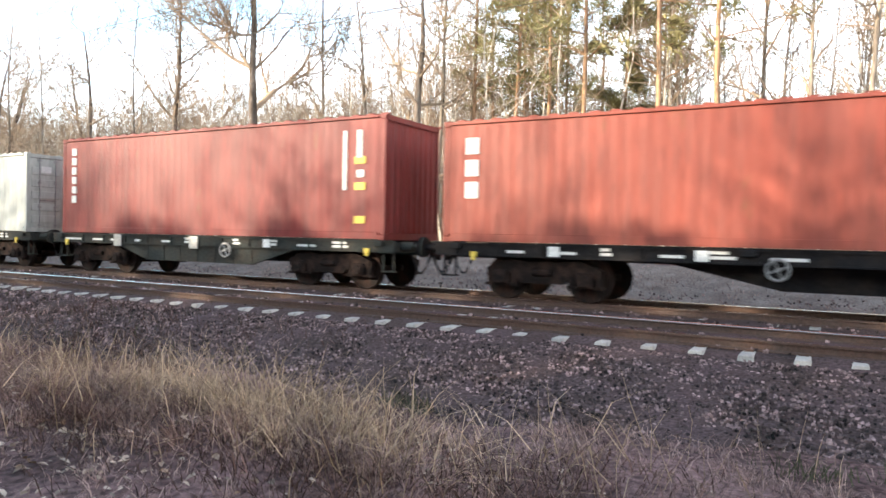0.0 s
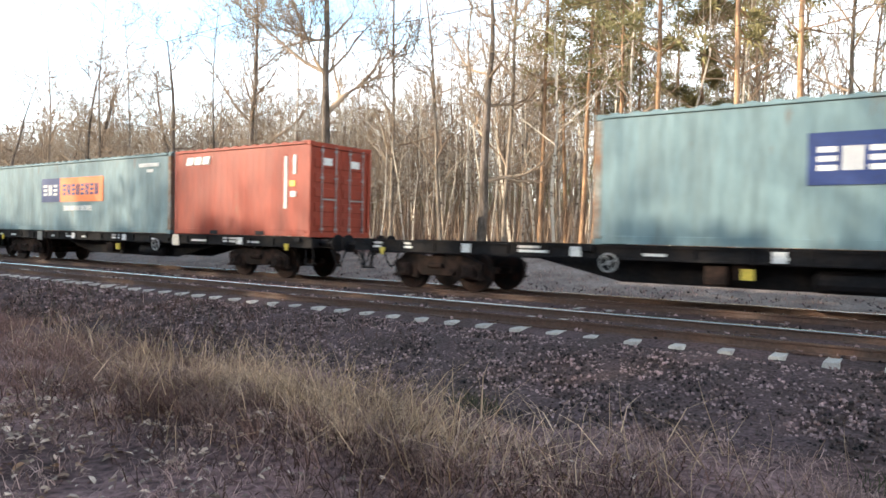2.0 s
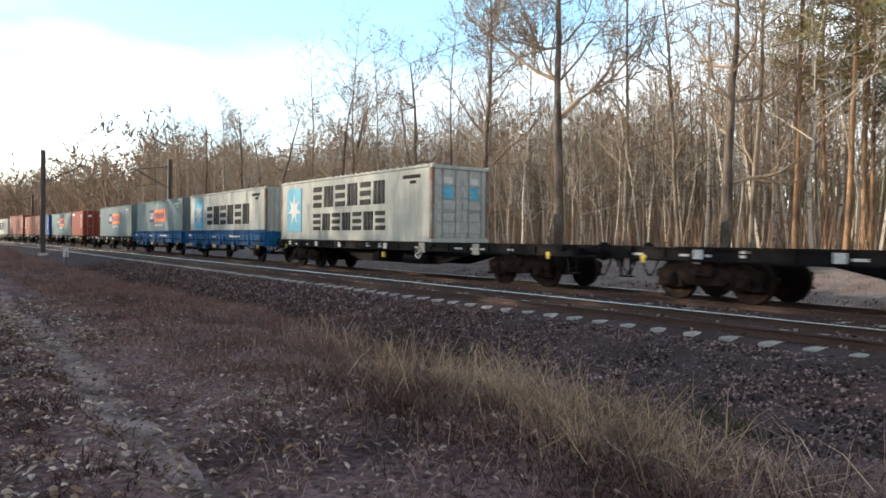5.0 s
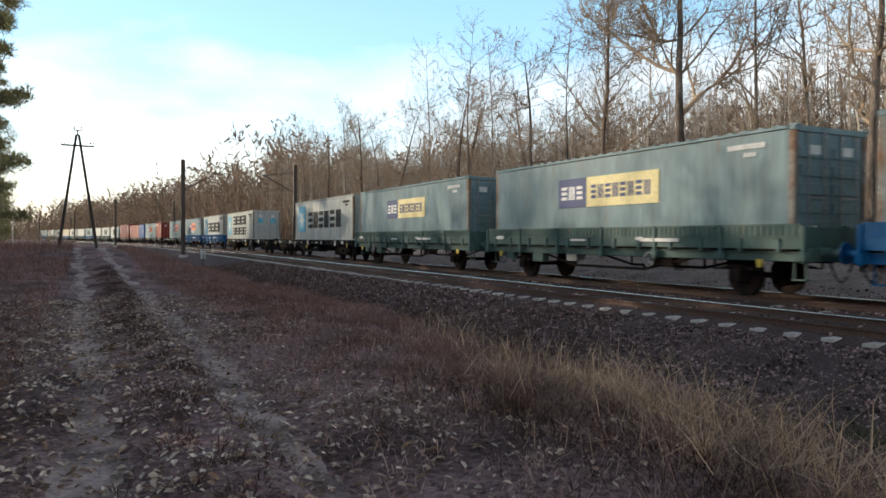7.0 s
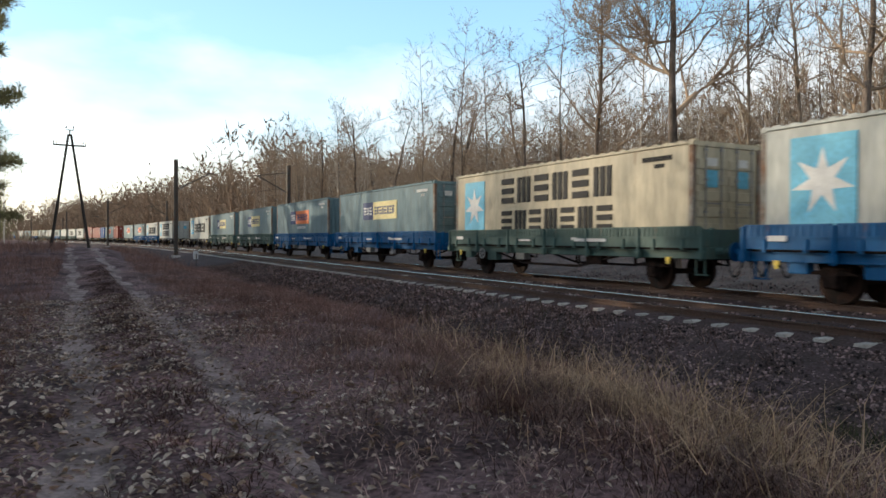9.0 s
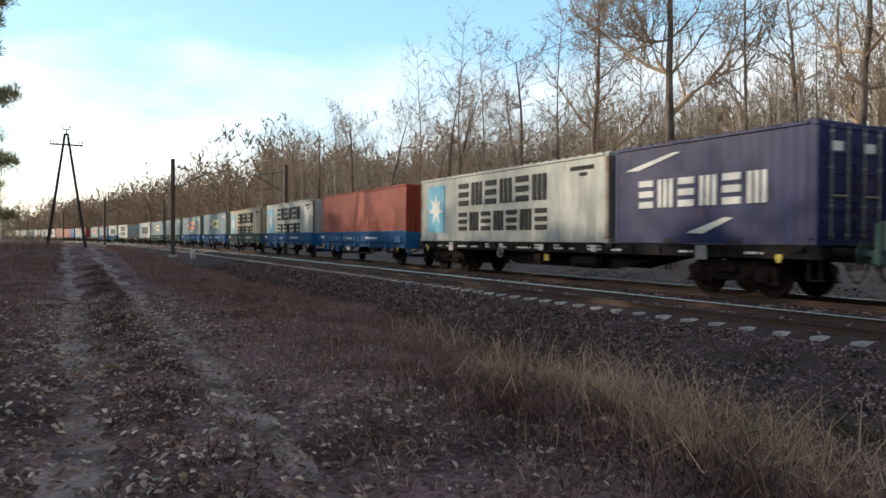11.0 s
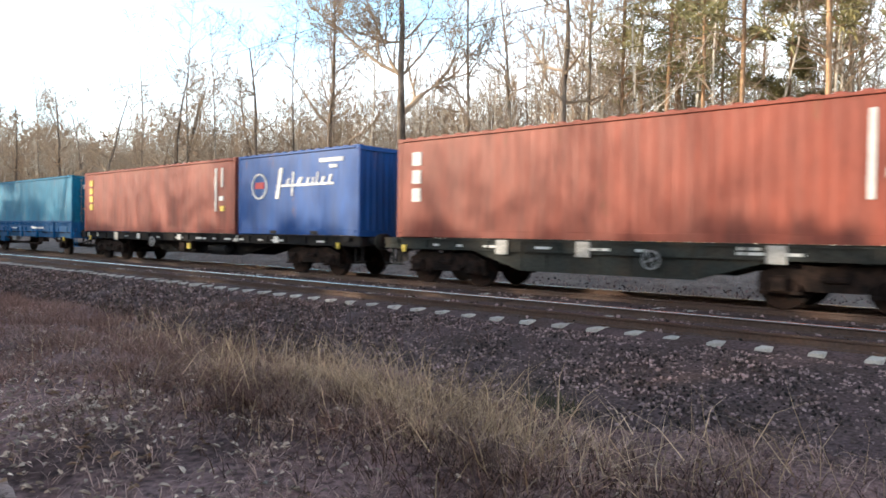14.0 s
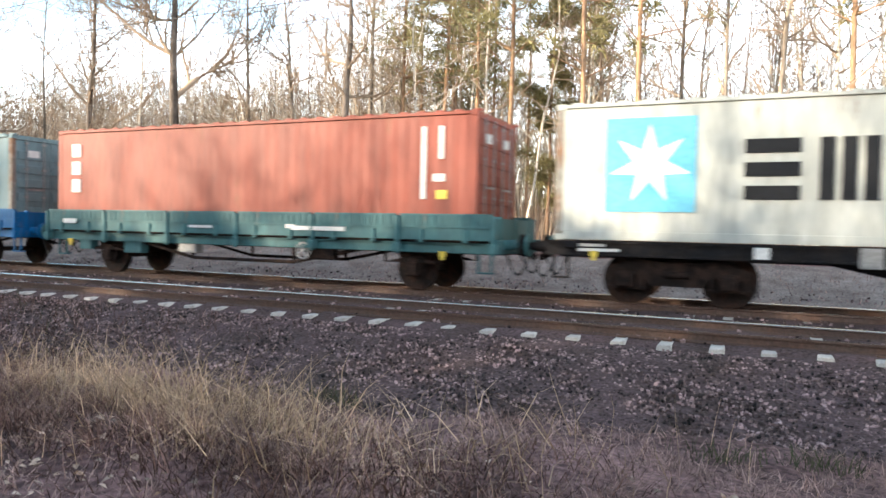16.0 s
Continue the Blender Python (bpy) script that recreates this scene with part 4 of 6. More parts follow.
    slivers(70, reeds, 0.75, 0.0034, 0.8, M_STRAW, "standing_stalks", "pale stalks standing at the back of the tussocks", "grass")

    def shoulder(n):
        q, o = rng.uniform(3, 46, n), 6.7 + 2.7 * rng.random(n) ** 1.2
        k = rng.random(n) < np.clip((q - 5.5) / 6, 0, 1) * np.clip(0.35 + clump(-q, o, 0.9, 4.0) + 0.25 * (o < 7.6), 0, 1)
        q, o = q[k], o[k]
        p = np.array([along(a, b) for a, b in zip(q, o)])
        p[:, 2] = ballast_z(o) - 0.01
        return p

    slivers(15000, shoulder, 0.24, 0.006, 0.25, M_STEMS_AND_SHADE, "shoulder_weeds", "dark withered weeds overgrowing the ballast shoulder", "weeds")
    slivers(9000, shoulder, 0.22, 0.005, 0.15, M_DRY, "shoulder_grass", "dry brown grass overgrowing the ballast shoulder", "grass")
    slivers(1500, shoulder, 0.3, 0.005, 0.5, M_MOSS, "shoulder_green", "dull green weeds on the ballast shoulder", "weeds")

    def green(n):
        c = np.array([(-4.35, 6.75), (-4.1, 6.6), (-0.2, 6.2), (0.5, 6.3)])
        k = rng.integers(0, len(c), n)
        return on(c[k, 0] + rng.normal(0, 0.18, n), c[k, 1] + rng.normal(0, 0.1, n)) + np.array([0, 0, 0.05])

    slivers(420, green, 0.2, 0.004, 0.4, M_MOSS, "green_tufts", "small dark green tufts on the ballast edge", "grass")

    n = 32000
    x, y = rng.uniform(-22, 5, n), rng.uniform(-2.5, 5.2, n)
    keep = rng.random(n) < np.clip(1.15 - 0.2 * y + 0.3 * wave(x, y, 0.7, 8.0), 0.1, 1)
    x, y = x[keep], y[keep]
    n = len(x)
    a, s = rng.uniform(0, 6.28, n), 0.013 + 0.037 * rng.random(n) ** 1.4
    c = np.stack([x, y, ground_z(x, y) + 0.02], -1)
    u = np.stack([np.cos(a), np.sin(a), rng.uniform(-0.5, 0.5, n)], -1) * s[:, None]
    w = np.stack([-np.sin(a), np.cos(a), rng.uniform(-0.5, 0.5, n)], -1) * s[:, None] * 0.55
    lift = np.array([0, 0, 1.0]) * (s * 0.35)[:, None]
    v = np.stack([c - u, c - u * 0.3 + w + lift, c + u * 0.5 + w * 0.8 + lift, c + u, c + u * 0.4 - w * 0.9 + lift, c - u * 0.4 - w + lift], 1).reshape(-1, 3)
    k = (6 * np.arange(n)).tolist()
    tagged(soup("fallen_leaves", v, [(i, i + 1, i + 2, i + 3) for i in k] + [(i, i + 3, i + 4, i + 5) for i in k], M_LEAF), "curled pale fallen oak leaves on the ground", "leaves", kind="stuff")


# ---- containers ----
M_RUSTPOST = mat("rust_stained_post", (0.24, 0.23, 0.205), 0.75, vary=0.25, scale=2.2, fine=12, bump=0.1, second=(0.2, 0.11, 0.065), amount=0.5, edge=0.12)

def corrugated(length, height, y, depth=0.0035, period=0.28):
    """A side wall of trapezoid corrugations in x, facing -y, between the posts and rails."""
    x, prof = -length / 2, []
    while x < length / 2 - 0.01:
        for dx, d in ((0.0, 0), (0.06, 0), (0.14, 1), (0.2, 1)):
            if x + dx < length / 2:
                prof.append((x + dx, y + d * depth))
        x += period
    prof.append((length / 2, y))
    v = [(a, b, z) for z in (0.0, height) for a, b in prof]
    n = len(prof)
    f = [(i, i + 1, i + 1 + n, i + n) for i in range(n - 1)]
    return v, f


BOX_MESH = {}


def box_meshes(length, height):
    key = (length, height)
    if key in BOX_MESH:
        return BOX_MESH[key]
    L, H, W = length / 2, height, 1.219
    out = []

    def keep(name, bm, m=Matrix.Identity(4)):
        me = bpy.data.meshes.new(name)
        bm.to_mesh(me)
        bm.free()
        out.append((name, me, m))

    for turn in (0, 180):
        v, f = corrugated(length - 0.26, H - 0.27, -W + 0.012)
        bm = bmesh.new()
        vs = [bm.verts.new((a, b, c + 0.17)) for a, b, c in v]
        for q in f:
            bm.faces.new([vs[i] for i in q])
        keep("side_panel", bm, Matrix.Rotation(radians(turn), 4, "Z"))
    v, f = corrugated(2 * W - 0.3, H - 0.27, -L + 0.04, 0.045, 0.25)
    bm = bmesh.new()
    vs = [bm.verts.new((a, b, c + 0.17)) for a, b, c in v]
    for q in f:
        bm.faces.new([vs[i] for i in q])
    keep("front_panel", bm, Matrix.Rotation(radians(-90), 4, "Z"))
    bm = boxes((-L + 0.1, L - 0.1, -W + 0.05, W - 0.05, H - 0.06, H - 0.03))
    n = int(length / 0.6)
    for i in range(n):
        x = -L + 0.3 + i * (length - 0.6) / n
        box(bm, x, x + 0.3, -W + 0.1, W - 0.1, H - 0.03, H - 0.012)
    keep("roof_panel", bm)
    keep("floor_panel", boxes((-L + 0.1, L - 0.1, -W + 0.06, W - 0.06, 0.1, 0.16)))
    for sx in (-1, 1):
        for sy in (-1, 1):
            keep("corner_post", boxes((min(sx * L, sx * (L - 0.15)) + 0.001, max(sx * L, sx * (L - 0.15)) - 0.001, min(sy * W, sy * (W - 0.12)), max(sy * W, sy * (W - 0.12)), 0.12, H - 0.12), bev=0.012))
            for z in (0, H - 0.118):
                keep("corner_casting", boxes((min(sx * L, sx * (L - 0.178)) - 0.002, max(sx * L, sx * (L - 0.178)) + 0.002, min(sy * W, sy * (W - 0.162)) - 0.003, max(sy * W, sy * (W - 0.162)) + 0.003, z, z + 0.118), bev=0.01))
    for sy in (-1, 1):
        bm = boxes((-L + 0.178, L - 0.178, sy * W - 0.035, sy * W + 0.035, H - 0.09, H - 0.025), bev=0.008)
        for i in range(int(length / 0.42)):
            x = -L + 0.3 + i * 0.42
            box(bm, x, x + 0.2, min(sy * W, sy * (W - 0.1)), max(sy * W, sy * (W - 0.1)), H - 0.03, H + 0.012)
        keep("top_rail", bm)
        bm = boxes((-L + 0.178, L - 0.178, min(sy * W, sy * (W - 0.05)), max(sy * W, sy * (W - 0.05)), 0.03, 0.18), bev=0.006)
        box(bm, -L + 0.178, L - 0.178, min(sy * W, sy * (W - 0.09)), max(sy * W, sy * (W - 0.09)), 0.02, 0.04)
        keep("bottom_rail", bm)
    for sx in (-1, 1):
        keep("end_sill", boxes((min(sx * L, sx * (L - 0.1)), max(sx * L, sx * (L - 0.1)), -W + 0.12, W - 0.12, 0.0, 0.16)))
        keep("end_header", boxes((min(sx * L, sx * (L - 0.1)), max(sx * L, sx * (L - 0.1)), -W + 0.12, W - 0.12, H - 0.14, H - 0.02)))
    BOX_MESH[key] = out
    return out


def stripes(parent, name, material, x0, x1, z0, z1, y=-1.232, label=""):
    """A flat painted block on the side facing the tracks' near edge, a coat of paint thick."""
    return part(name, boxes((x0, x1, y, y + 0.04, z0, z1)), material, parent, label)


def letter_bars(parent, material, x0, x1, z0, z1, count, label, y=-1.234, slant=0.0):
    """A name as a row of plain bars, one for every character."""
    bm = bmesh.new()
    p = (x1 - x0) / count
    for i in range(count):
        a = x0 + i * p
        for k in range(3):
            if i % 2:
                box(bm, a + p * 0.28 * k, a + p * (0.28 * k + 0.19), y, y + 0.04, z0, z1)
            else:
                box(bm, a, a + p * 0.75, y, y + 0.04, z0 + (z1 - z0) * 0.385 * k, z0 + (z1 - z0) * (0.385 * k + 0.23))
    return part("lettering", bm, material, parent, label)


def upright_bars(parent, x, z0, z1, count, w=0.2, material=None):
    bm = bmesh.new()
    p = (z1 - z0) / count
    for i in range(count):
        box(bm, x, x + w, -1.234, -1.19, z0 + i * p, z0 + i * p + p * 0.74)
    return part("lettering", bm, material or M_WHITE, parent, "white upright lettering bars")


def star(parent, x, z, r, y=-1.238):
    bm = bmesh.new()
    pts = []
    for i in range(14):
        a = math.pi / 2 + i * math.pi / 7
        q = r if i % 2 == 0 else r * 0.4
        pts.append((x + q * math.cos(a), z + q * math.sin(a)))
    prism(bm, pts, y, y + 0.04)
    return part("star_emblem", bm, M_WHITE, parent, "white seven-pointed star")


def code_bars(parent, L, H, seed, dark=False):
    """The small rows of figures near the upper end of a side, as bars."""
    r = random.Random(seed)
    m = M_INK if dark else M_WHITE
    bm = bmesh.new()
    x = L / 2 - 1.75
    while x < L / 2 - 0.75:
        w = r.uniform(0.06, 0.11)
        box(bm, x, x + w, -1.233, -1.19, H - 0.42, H - 0.3)
        x += w + 0.035
    x = L / 2 - 1.3
    for _ in range(3):
        box(bm, x, x + 0.08, -1.233, -1.19, H - 0.6, H - 0.5)
        x += 0.12
    part("number_stencil", bm, m, parent, "row of small number bars")["kind"] = "stuff"


def doors(parent, L, H, paint_m, emblem=False):
    """Two door leaves with ribs, locking rods and handles at the end facing +x."""
    X = L / 2
    for sy in (-1, 1):
        y0, y1 = (-1.09, -0.008) if sy < 0 else (0.008, 1.09)
        bm = boxes((X - 0.09, X - 0.05, y0, y1, 0.17, H - 0.15))
        for i in range(5):
            z = 0.3 + i * (H - 0.6) / 5
            box(bm, X - 0.05, X - 0.012, y0 + 0.06, y1 - 0.06, z, z + (H - 0.6) / 5 * 0.62, bev=0.012)
        d = part("door", bm, paint_m, parent)
        for k in (0.28, 0.78):
            y = y0 + (y1 - y0) * k
            b2 = bmesh.new()
            rod(b2, (X + 0.012, y, 0.12), (X + 0.012, y, H - 0.1), 0.017, 6)
            for z in (0.2, 0.8, 1.6, H - 0.25):
                box(b2, X - 0.012, X + 0.03, y - 0.05, y + 0.05, z, z + 0.05)
            part("locking_rod", b2, M_GALV, d, "galvanised locking rod")
            part("door_handle", boxes((X + 0.02, X + 0.035, y - 0.02, y + 0.34 * (1 if k < 0.5 else -1), 1.02, 1.06)) if k < 0.5 else boxes((X + 0.02, X + 0.035, y - 0.34, y + 0.02, 1.02, 1.06)), M_GALV, d)
        if emblem:
            part("emblem_block", boxes((X - 0.03, X - 0.005, (y0 + y1) / 2 - 0.2, (y0 + y1) / 2 + 0.2, H - 1.15, H - 0.72)), M_SKY, d, "small sky-blue emblem")
        part("placard", boxes((X - 0.03, X - 0.006, (y0 + y1) / 2 - 0.17, (y0 + y1) / 2 + 0.17, H - 0.62, H - 0.42)), M_WHITE, d, "pale number placard")


def container(feet, high, paint_m, label, style="", open_end="door", dark=False, seed=1):
    L, H = (12.192 if feet == 40 else 6.058), (2.896 if high else 2.591)
    rusty = style in ("ned", "nedy", "mae", "sea")
    c = thing("shipping_container", label, "container", "containers of the train")
    for name, me, m in box_meshes(L, H):
        if open_end != "door" and name == "door":
            continue
        ob = new(name, me)
        if not me.materials:
            me.materials.append(None)
        ob.parent = c
        ob.matrix_basis = m
        ob.material_slots[0].link = "OBJECT"
        ob.material_slots[0].material = M_RUSTPOST if rusty and name == "corner_post" else paint_m
    h = L / 2
    # black blocks on the rail paint the shaded openings of the forklift pockets
    if feet == 20:
        for x in (-1.03, 1.03):
            part("fork_pocket_shade", boxes((x - 0.18, x + 0.18, -1.226, -1.16, 0.03, 0.14)), M_INK, c, "black block for the shade inside a forklift pocket")
    if open_end == "door":
        doors(c, L, H, paint_m, style in ("mae", "sea"))
    else:
        v, f = corrugated(2 * 1.219 - 0.3, H - 0.27, -L / 2 + 0.04, 0.045, 0.25)
        ob = soup("end_panel", [(a, b, d + 0.17) for a, b, d in v], f, paint_m, c)
        ob.matrix_basis = Matrix.Rotation(radians(90), 4, "Z")
    if style == "ned" or style == "nedy":
        z0, z1 = H * 0.42, H * 0.76
        y = -1.232
        stripes(c, "emblem_block", M_NAVY, -h + 3.85, -h + 5.24, z0, z1, y, "navy emblem block")
        stripes(c, "name_block", M_ORANGE if style == "ned" else M_PALEYELLOW, -h + 5.24, -h + 8.22, z0, z1, y, "orange name block" if style == "ned" else "pale yellow name block")
        letter_bars(c, M_WHITE, -h + 4.0, -h + 5.14, z0 + 0.24, z1 - 0.24, 3, "white bars on the navy block", y - 0.004)
        letter_bars(c, M_NAVY, -h + 5.45, -h + 8.0, z0 + 0.24, z1 - 0.24, 8, "navy bars on the name block", y - 0.004)
        if style == "ned":
            letter_bars(c, M_WHITE, -h + 5.5, -h + 7.5, z0 - 0.32, z0 - 0.15, 11, "small white bars under the name block")
        code_bars(c, L, H, seed)
    elif style in ("mae", "sea"):
        z1 = H - 0.32
        if style == "mae":
            stripes(c, "emblem_block", M_SKY, -h + 0.95, -h + 2.55, 0.55, z1, -1.232, "sky-blue emblem square")
            star(c, -h + 1.75, (0.55 + z1) / 2, 0.74)
            letter_bars(c, M_INK, -h + 3.35, -h + 10.3, H * 0.3, H * 0.3 + 1.05, 6, "large black name bars")
        else:
            stripes(c, "emblem_block", M_SKY, -h + 0.75, -h + 2.2, 0.35, z1, -1.232, "sky-blue emblem panel")
            star(c, -h + 1.48, (0.4 + z1) / 2, 0.7)
            letter_bars(c, M_INK, -h + 3.4, -h + 9.45, H * 0.53, H * 0.53 + 0.86, 6, "black name bars, upper row")
            letter_bars(c, M_INK, -h + 3.4, -h + 9.45, H * 0.16, H * 0.16 + 0.7, 7, "black name bars, lower row")
        code_bars(c, L, H, seed, True)
    elif style == "line":
        stripes(c, "emblem_block", M_SKY, -h + 0.7, -h + 1.3, H * 0.56, H * 0.83, -1.232, "small sky-blue emblem")
        star(c, -h + 1.0, H * 0.695, 0.32)
        letter_bars(c, M_INK, -h + 1.55, -h + 5.6, H * 0.58, H * 0.58 + 0.52, 11, "black name bars")
    elif style == "ever":
        letter_bars(c, M_WHITE, -h + 2.65, -h + 9.7, H * 0.37, H * 0.37 + 0.95, 9, "large white name bars")
        code_bars(c, L, H, seed)
        part("round_emblem", emblem_disc(L / 2 + 0.04, -0.75, H - 0.95, 0.3, True), M_WHITE, c, "round white emblem on the end")
    elif style == "saf":
        part("round_emblem", emblem_ring(-h + 1.22, H * 0.6, 0.42), M_WHITE, c, "white ring emblem")
        stripes(c, "flag", M_RED, -h + 1.0, -h + 1.46, H * 0.57, H * 0.65, -1.233, "small red flag bar")
        bm = bmesh.new()
        x = -h + 2.1
        for i, (w, a, b) in enumerate([(0.5, -0.42, 0.55), (0.22, -0.05, 0.2), (0.18, -0.35, 0.4), (0.45, -0.05, 0.22), (0.22, -0.05, 0.2), (0.16, -0.05, 0.2), (0.14, -0.05, 0.34), (0.3, -0.05, 0.2), (0.25, -0.05, 0.24)]):
            prism(bm, [(x, H * 0.6 + a), (x + w * 0.35, H * 0.6 + a), (x + w * 0.8, H * 0.6 + b), (x + w * 0.45, H * 0.6 + b)], -1.234, -1.19)
            box(bm, x + w * 0.3, x + w * 1.1, -1.233, -1.19, H * 0.6 - 0.05, H * 0.6 + 0.02)
            x += w + 0.05
        part("lettering", bm, M_WHITE, c, "slanted white script bars")
        code_bars(c, L, H, seed)
    elif style == "cma":
        letter_bars(c, M_WHITE, -h + 0.95, -h + 5.05, H * 0.36, H * 0.36 + 0.72, 6, "white name bars")
        for z, x0, x1 in ((H - 0.5, -h + 0.4, -h + 2.4), (0.42, -h + 2.6, -h + 4.0)):
            bm = bmesh.new()
            prism(bm, [(x0, z - 0.14), (x0 + 0.5, z - 0.16), (x1, z + 0.2), (x1 - 0.25, z + 0.22)], -1.234, -1.19)
            part("swoosh", bm, M_WHITE, c, "white curved stripe")
    elif style in ("up_red", "up_gold"):
        upright_bars(c, -h + 0.55, H * 0.36, H * 0.9, 3 if style == "up_red" else 4, 0.3, M_WHITE if style == "up_red" else M_YELLOW)
        bm = boxes((h - 1.25, h - 1.15, -1.233, -1.19, H * 0.3, H * 0.88), (h - 0.85, h - 0.75, -1.233, -1.19, H * 0.62, H * 0.88), (h - 0.98, h - 0.72, -1.233, -1.19, H * 0.44, H * 0.5))
        part("number_stencil", bm, M_WHITE, c, "upright rows of small number bars")
        stripes(c, "warning_label", M_YELLOW, h - 0.9, h - 0.66, H * 0.3, H * 0.37, -1.232, "yellow warning label")
    elif style == "tri":
        upright_bars(c, -h + 0.5, H * 0.32, H * 0.92, 6, 0.2)
        bm = boxes((h - 1.2, h - 1.1, -1.233, -1.19, H * 0.4, H * 0.88), (h - 0.8, h - 0.66, -1.233, -1.19, H * 0.66, H * 0.88), (h - 0.8, h - 0.6, -1.233, -1.19, H * 0.5, H * 0.56))
        part("number_stencil", bm, M_WHITE, c, "upright rows of small number bars")
        for z in (0.13, 0.4, 0.61):
            stripes(c, "warning_label", M_YELLOW, h - 0.86, h - 0.56, H * z, H * z + 0.17, -1.232, "yellow warning label")
    elif style == "top":
        bm = bmesh.new()
        for i in range(3):
            prism(bm, [(-h + 0.6 + i * 0.4, H * 0.82), (-h + 0.92 + i * 0.4, H * 0.82), (-h + 1.0 + i * 0.4, H * 0.91), (-h + 0.68 + i * 0.4, H * 0.91)], -1.234, -1.19)
        part("lettering", bm, M_WHITE, c, "short white name bars")
        part("number_stencil", boxes((h - 1.0, h - 0.9, -1.233, -1.19, H * 0.3, H * 0.85), (h - 0.65, h - 0.55, -1.233, -1.19, H * 0.66, H * 0.86), (h - 0.75, h - 0.55, -1.233, -1.19, H * 0.42, H * 0.48)), M_WHITE, c, "upright rows of small number bars")
        stripes(c, "warning_label", M_YELLOW, h - 0.78, h - 0.58, H * 0.53, H * 0.59, -1.232, "yellow warning label")
    elif style == "blank":
        stripes(c, "label_plate", M_WHITE, -h + 0.75, -h + 1.2, H - 0.72, H - 0.3, -1.232, "small white label")
    elif style == "far":
        letter_bars(c, M_INK, -h + 3.4, -h + 8.5, H * 0.3, H * 0.75, 4, "dark name bars")
    return c


def emblem_disc(x, y, z, r, end=False):
    bm = bmesh.new()
    rod(bm, (x - 0.06, y, z), (x, y, z), r, 20)
    return bm


def emblem_ring(x, z, r):
    bm = bmesh.new()
    for i in range(24):
        a, b = i * math.pi / 12, (i + 1) * math.pi / 12
        prism(bm, [(x + r * math.cos(a), z + r * math.sin(a)), (x + r * math.cos(b), z + r * math.sin(b)),
                   (x + r * 0.88 * math.cos(b), z + r * 0.88 * math.sin(b)), (x + r * 0.88 * math.cos(a), z + r * 0.88 * math.sin(a))], -1.234, -1.19)
    return bm


# ---- wagons ----
WHEELS = []
PART_MESH = {}


def shared(key, name, build, material, parent, label=""):
    if key not in PART_MESH:
        me = bpy.data.meshes.new(name)
        bm = build()
        bm.to_mesh(me)
        bm.free()
        PART_MESH[key] = me
    me = PART_MESH[key]
    if not me.materials:
        me.materials.append(None)
    ob = new(name, me)
    ob.parent = parent
    ob.material_slots[0].link = "OBJECT"
    ob.material_slots[0].material = material
    if label:
        ob["label"] = label
    return ob


def wheelset_bm():
    bm = bmesh.new()
    rod(bm, (0, -0.98, 0), (0, 0.98, 0), 0.075, 10)
    for s in (-1, 1):
        rod(bm, (0, s * 0.68, 0), (0, s * 0.71, 0), 0.485, 28)
        rod(bm, (0, s * 0.71, 0), (0, s * 0.815, 0), 0.46, 28)
        rod(bm, (0, s * 0.815, 0), (0, s * 0.822, 0), 0.38, 24)
        rod(bm, (0, s * 0.822, 0), (0, s * 0.88, 0), 0.14, 12)
        for k in range(6):
            a = k * math.pi / 3
            rod(bm, (0.27 * math.cos(a), s * 0.82, 0.27 * math.sin(a)), (0.27 * math.cos(a), s * 0.828, 0.27 * math.sin(a)), 0.05, 8)
    return bm


def wheelset(parent, x):
    w = shared("wheelset", "wheelset", wheelset_bm, M_WHEEL, parent)
    w.matrix_basis = pose(x, 0, 0.46)
    WHEELS.append((w, x))
    return w


def bogie_frame_bm(sy):
    bm = bmesh.new()
    y0, y1 = sorted((sy * 0.93, sy * 1.07))
    prism(bm, [(-1.25, 0.5), (-1.25, 0.66), (-0.75, 0.86), (-0.3, 0.8), (0.3, 0.8), (0.75, 0.86), (1.25, 0.66), (1.25, 0.5), (0.62, 0.55), (0.45, 0.36), (-0.45, 0.36), (-0.62, 0.55)], y0, y1)
    for x in (-0.9, 0.9):
        box(bm, x - 0.17, x + 0.17, min(sy * 0.9, sy * 1.17), max(sy * 0.9, sy * 1.17), 0.31, 0.62, bev=0.04)
        rod(bm, (x, sy * 1.0, 0.46), (x, sy * 1.21, 0.46), 0.115, 12)
        for q in (-0.27, 0.27):
            rod(bm, (x + q, sy * 1.0, 0.34), (x + q, sy * 1.0, 0.66), 0.085, 10)
            box(bm, x + q - 0.1, x + q + 0.1, min(sy * 0.9, sy * 1.1), max(sy * 0.9, sy * 1.1), 0.29, 0.34)
    rod(bm, (-0.2, sy * 1.1, 0.58), (0.2, sy * 1.1, 0.58), 0.06, 8)
    return bm


def bogie(parent, x):
    b = shared("bolster", "bogie", lambda: boxes((-0.2, 0.2, -1.0, 1.0, 0.5, 0.86), (-1.2, 1.2, -0.4, -0.3, 0.4, 0.55), (-1.2, 1.2, 0.3, 0.4, 0.4, 0.55), bev=0.02), M_BOGIE, parent)
    b.matrix_basis = pose(x, 0, 0)
    for sy in (-1, 1):
        shared(("bframe", sy), "side_frame", lambda: bogie_frame_bm(sy), M_BOGIE, b)
    for q in (-0.9, 0.9):
        wheelset(b, q)
        shared("brake", "brake_beam", lambda: boxes((0.5, 0.56, -0.85, 0.85, 0.3, 0.4), (0.46, 0.56, -0.83, -0.68, 0.28, 0.6), (0.46, 0.56, 0.68, 0.83, 0.28, 0.6)), M_BOGIE, b).matrix_basis = pose(0, 0, 0, 0, 0, 0 if q > 0 else 180)
    return b


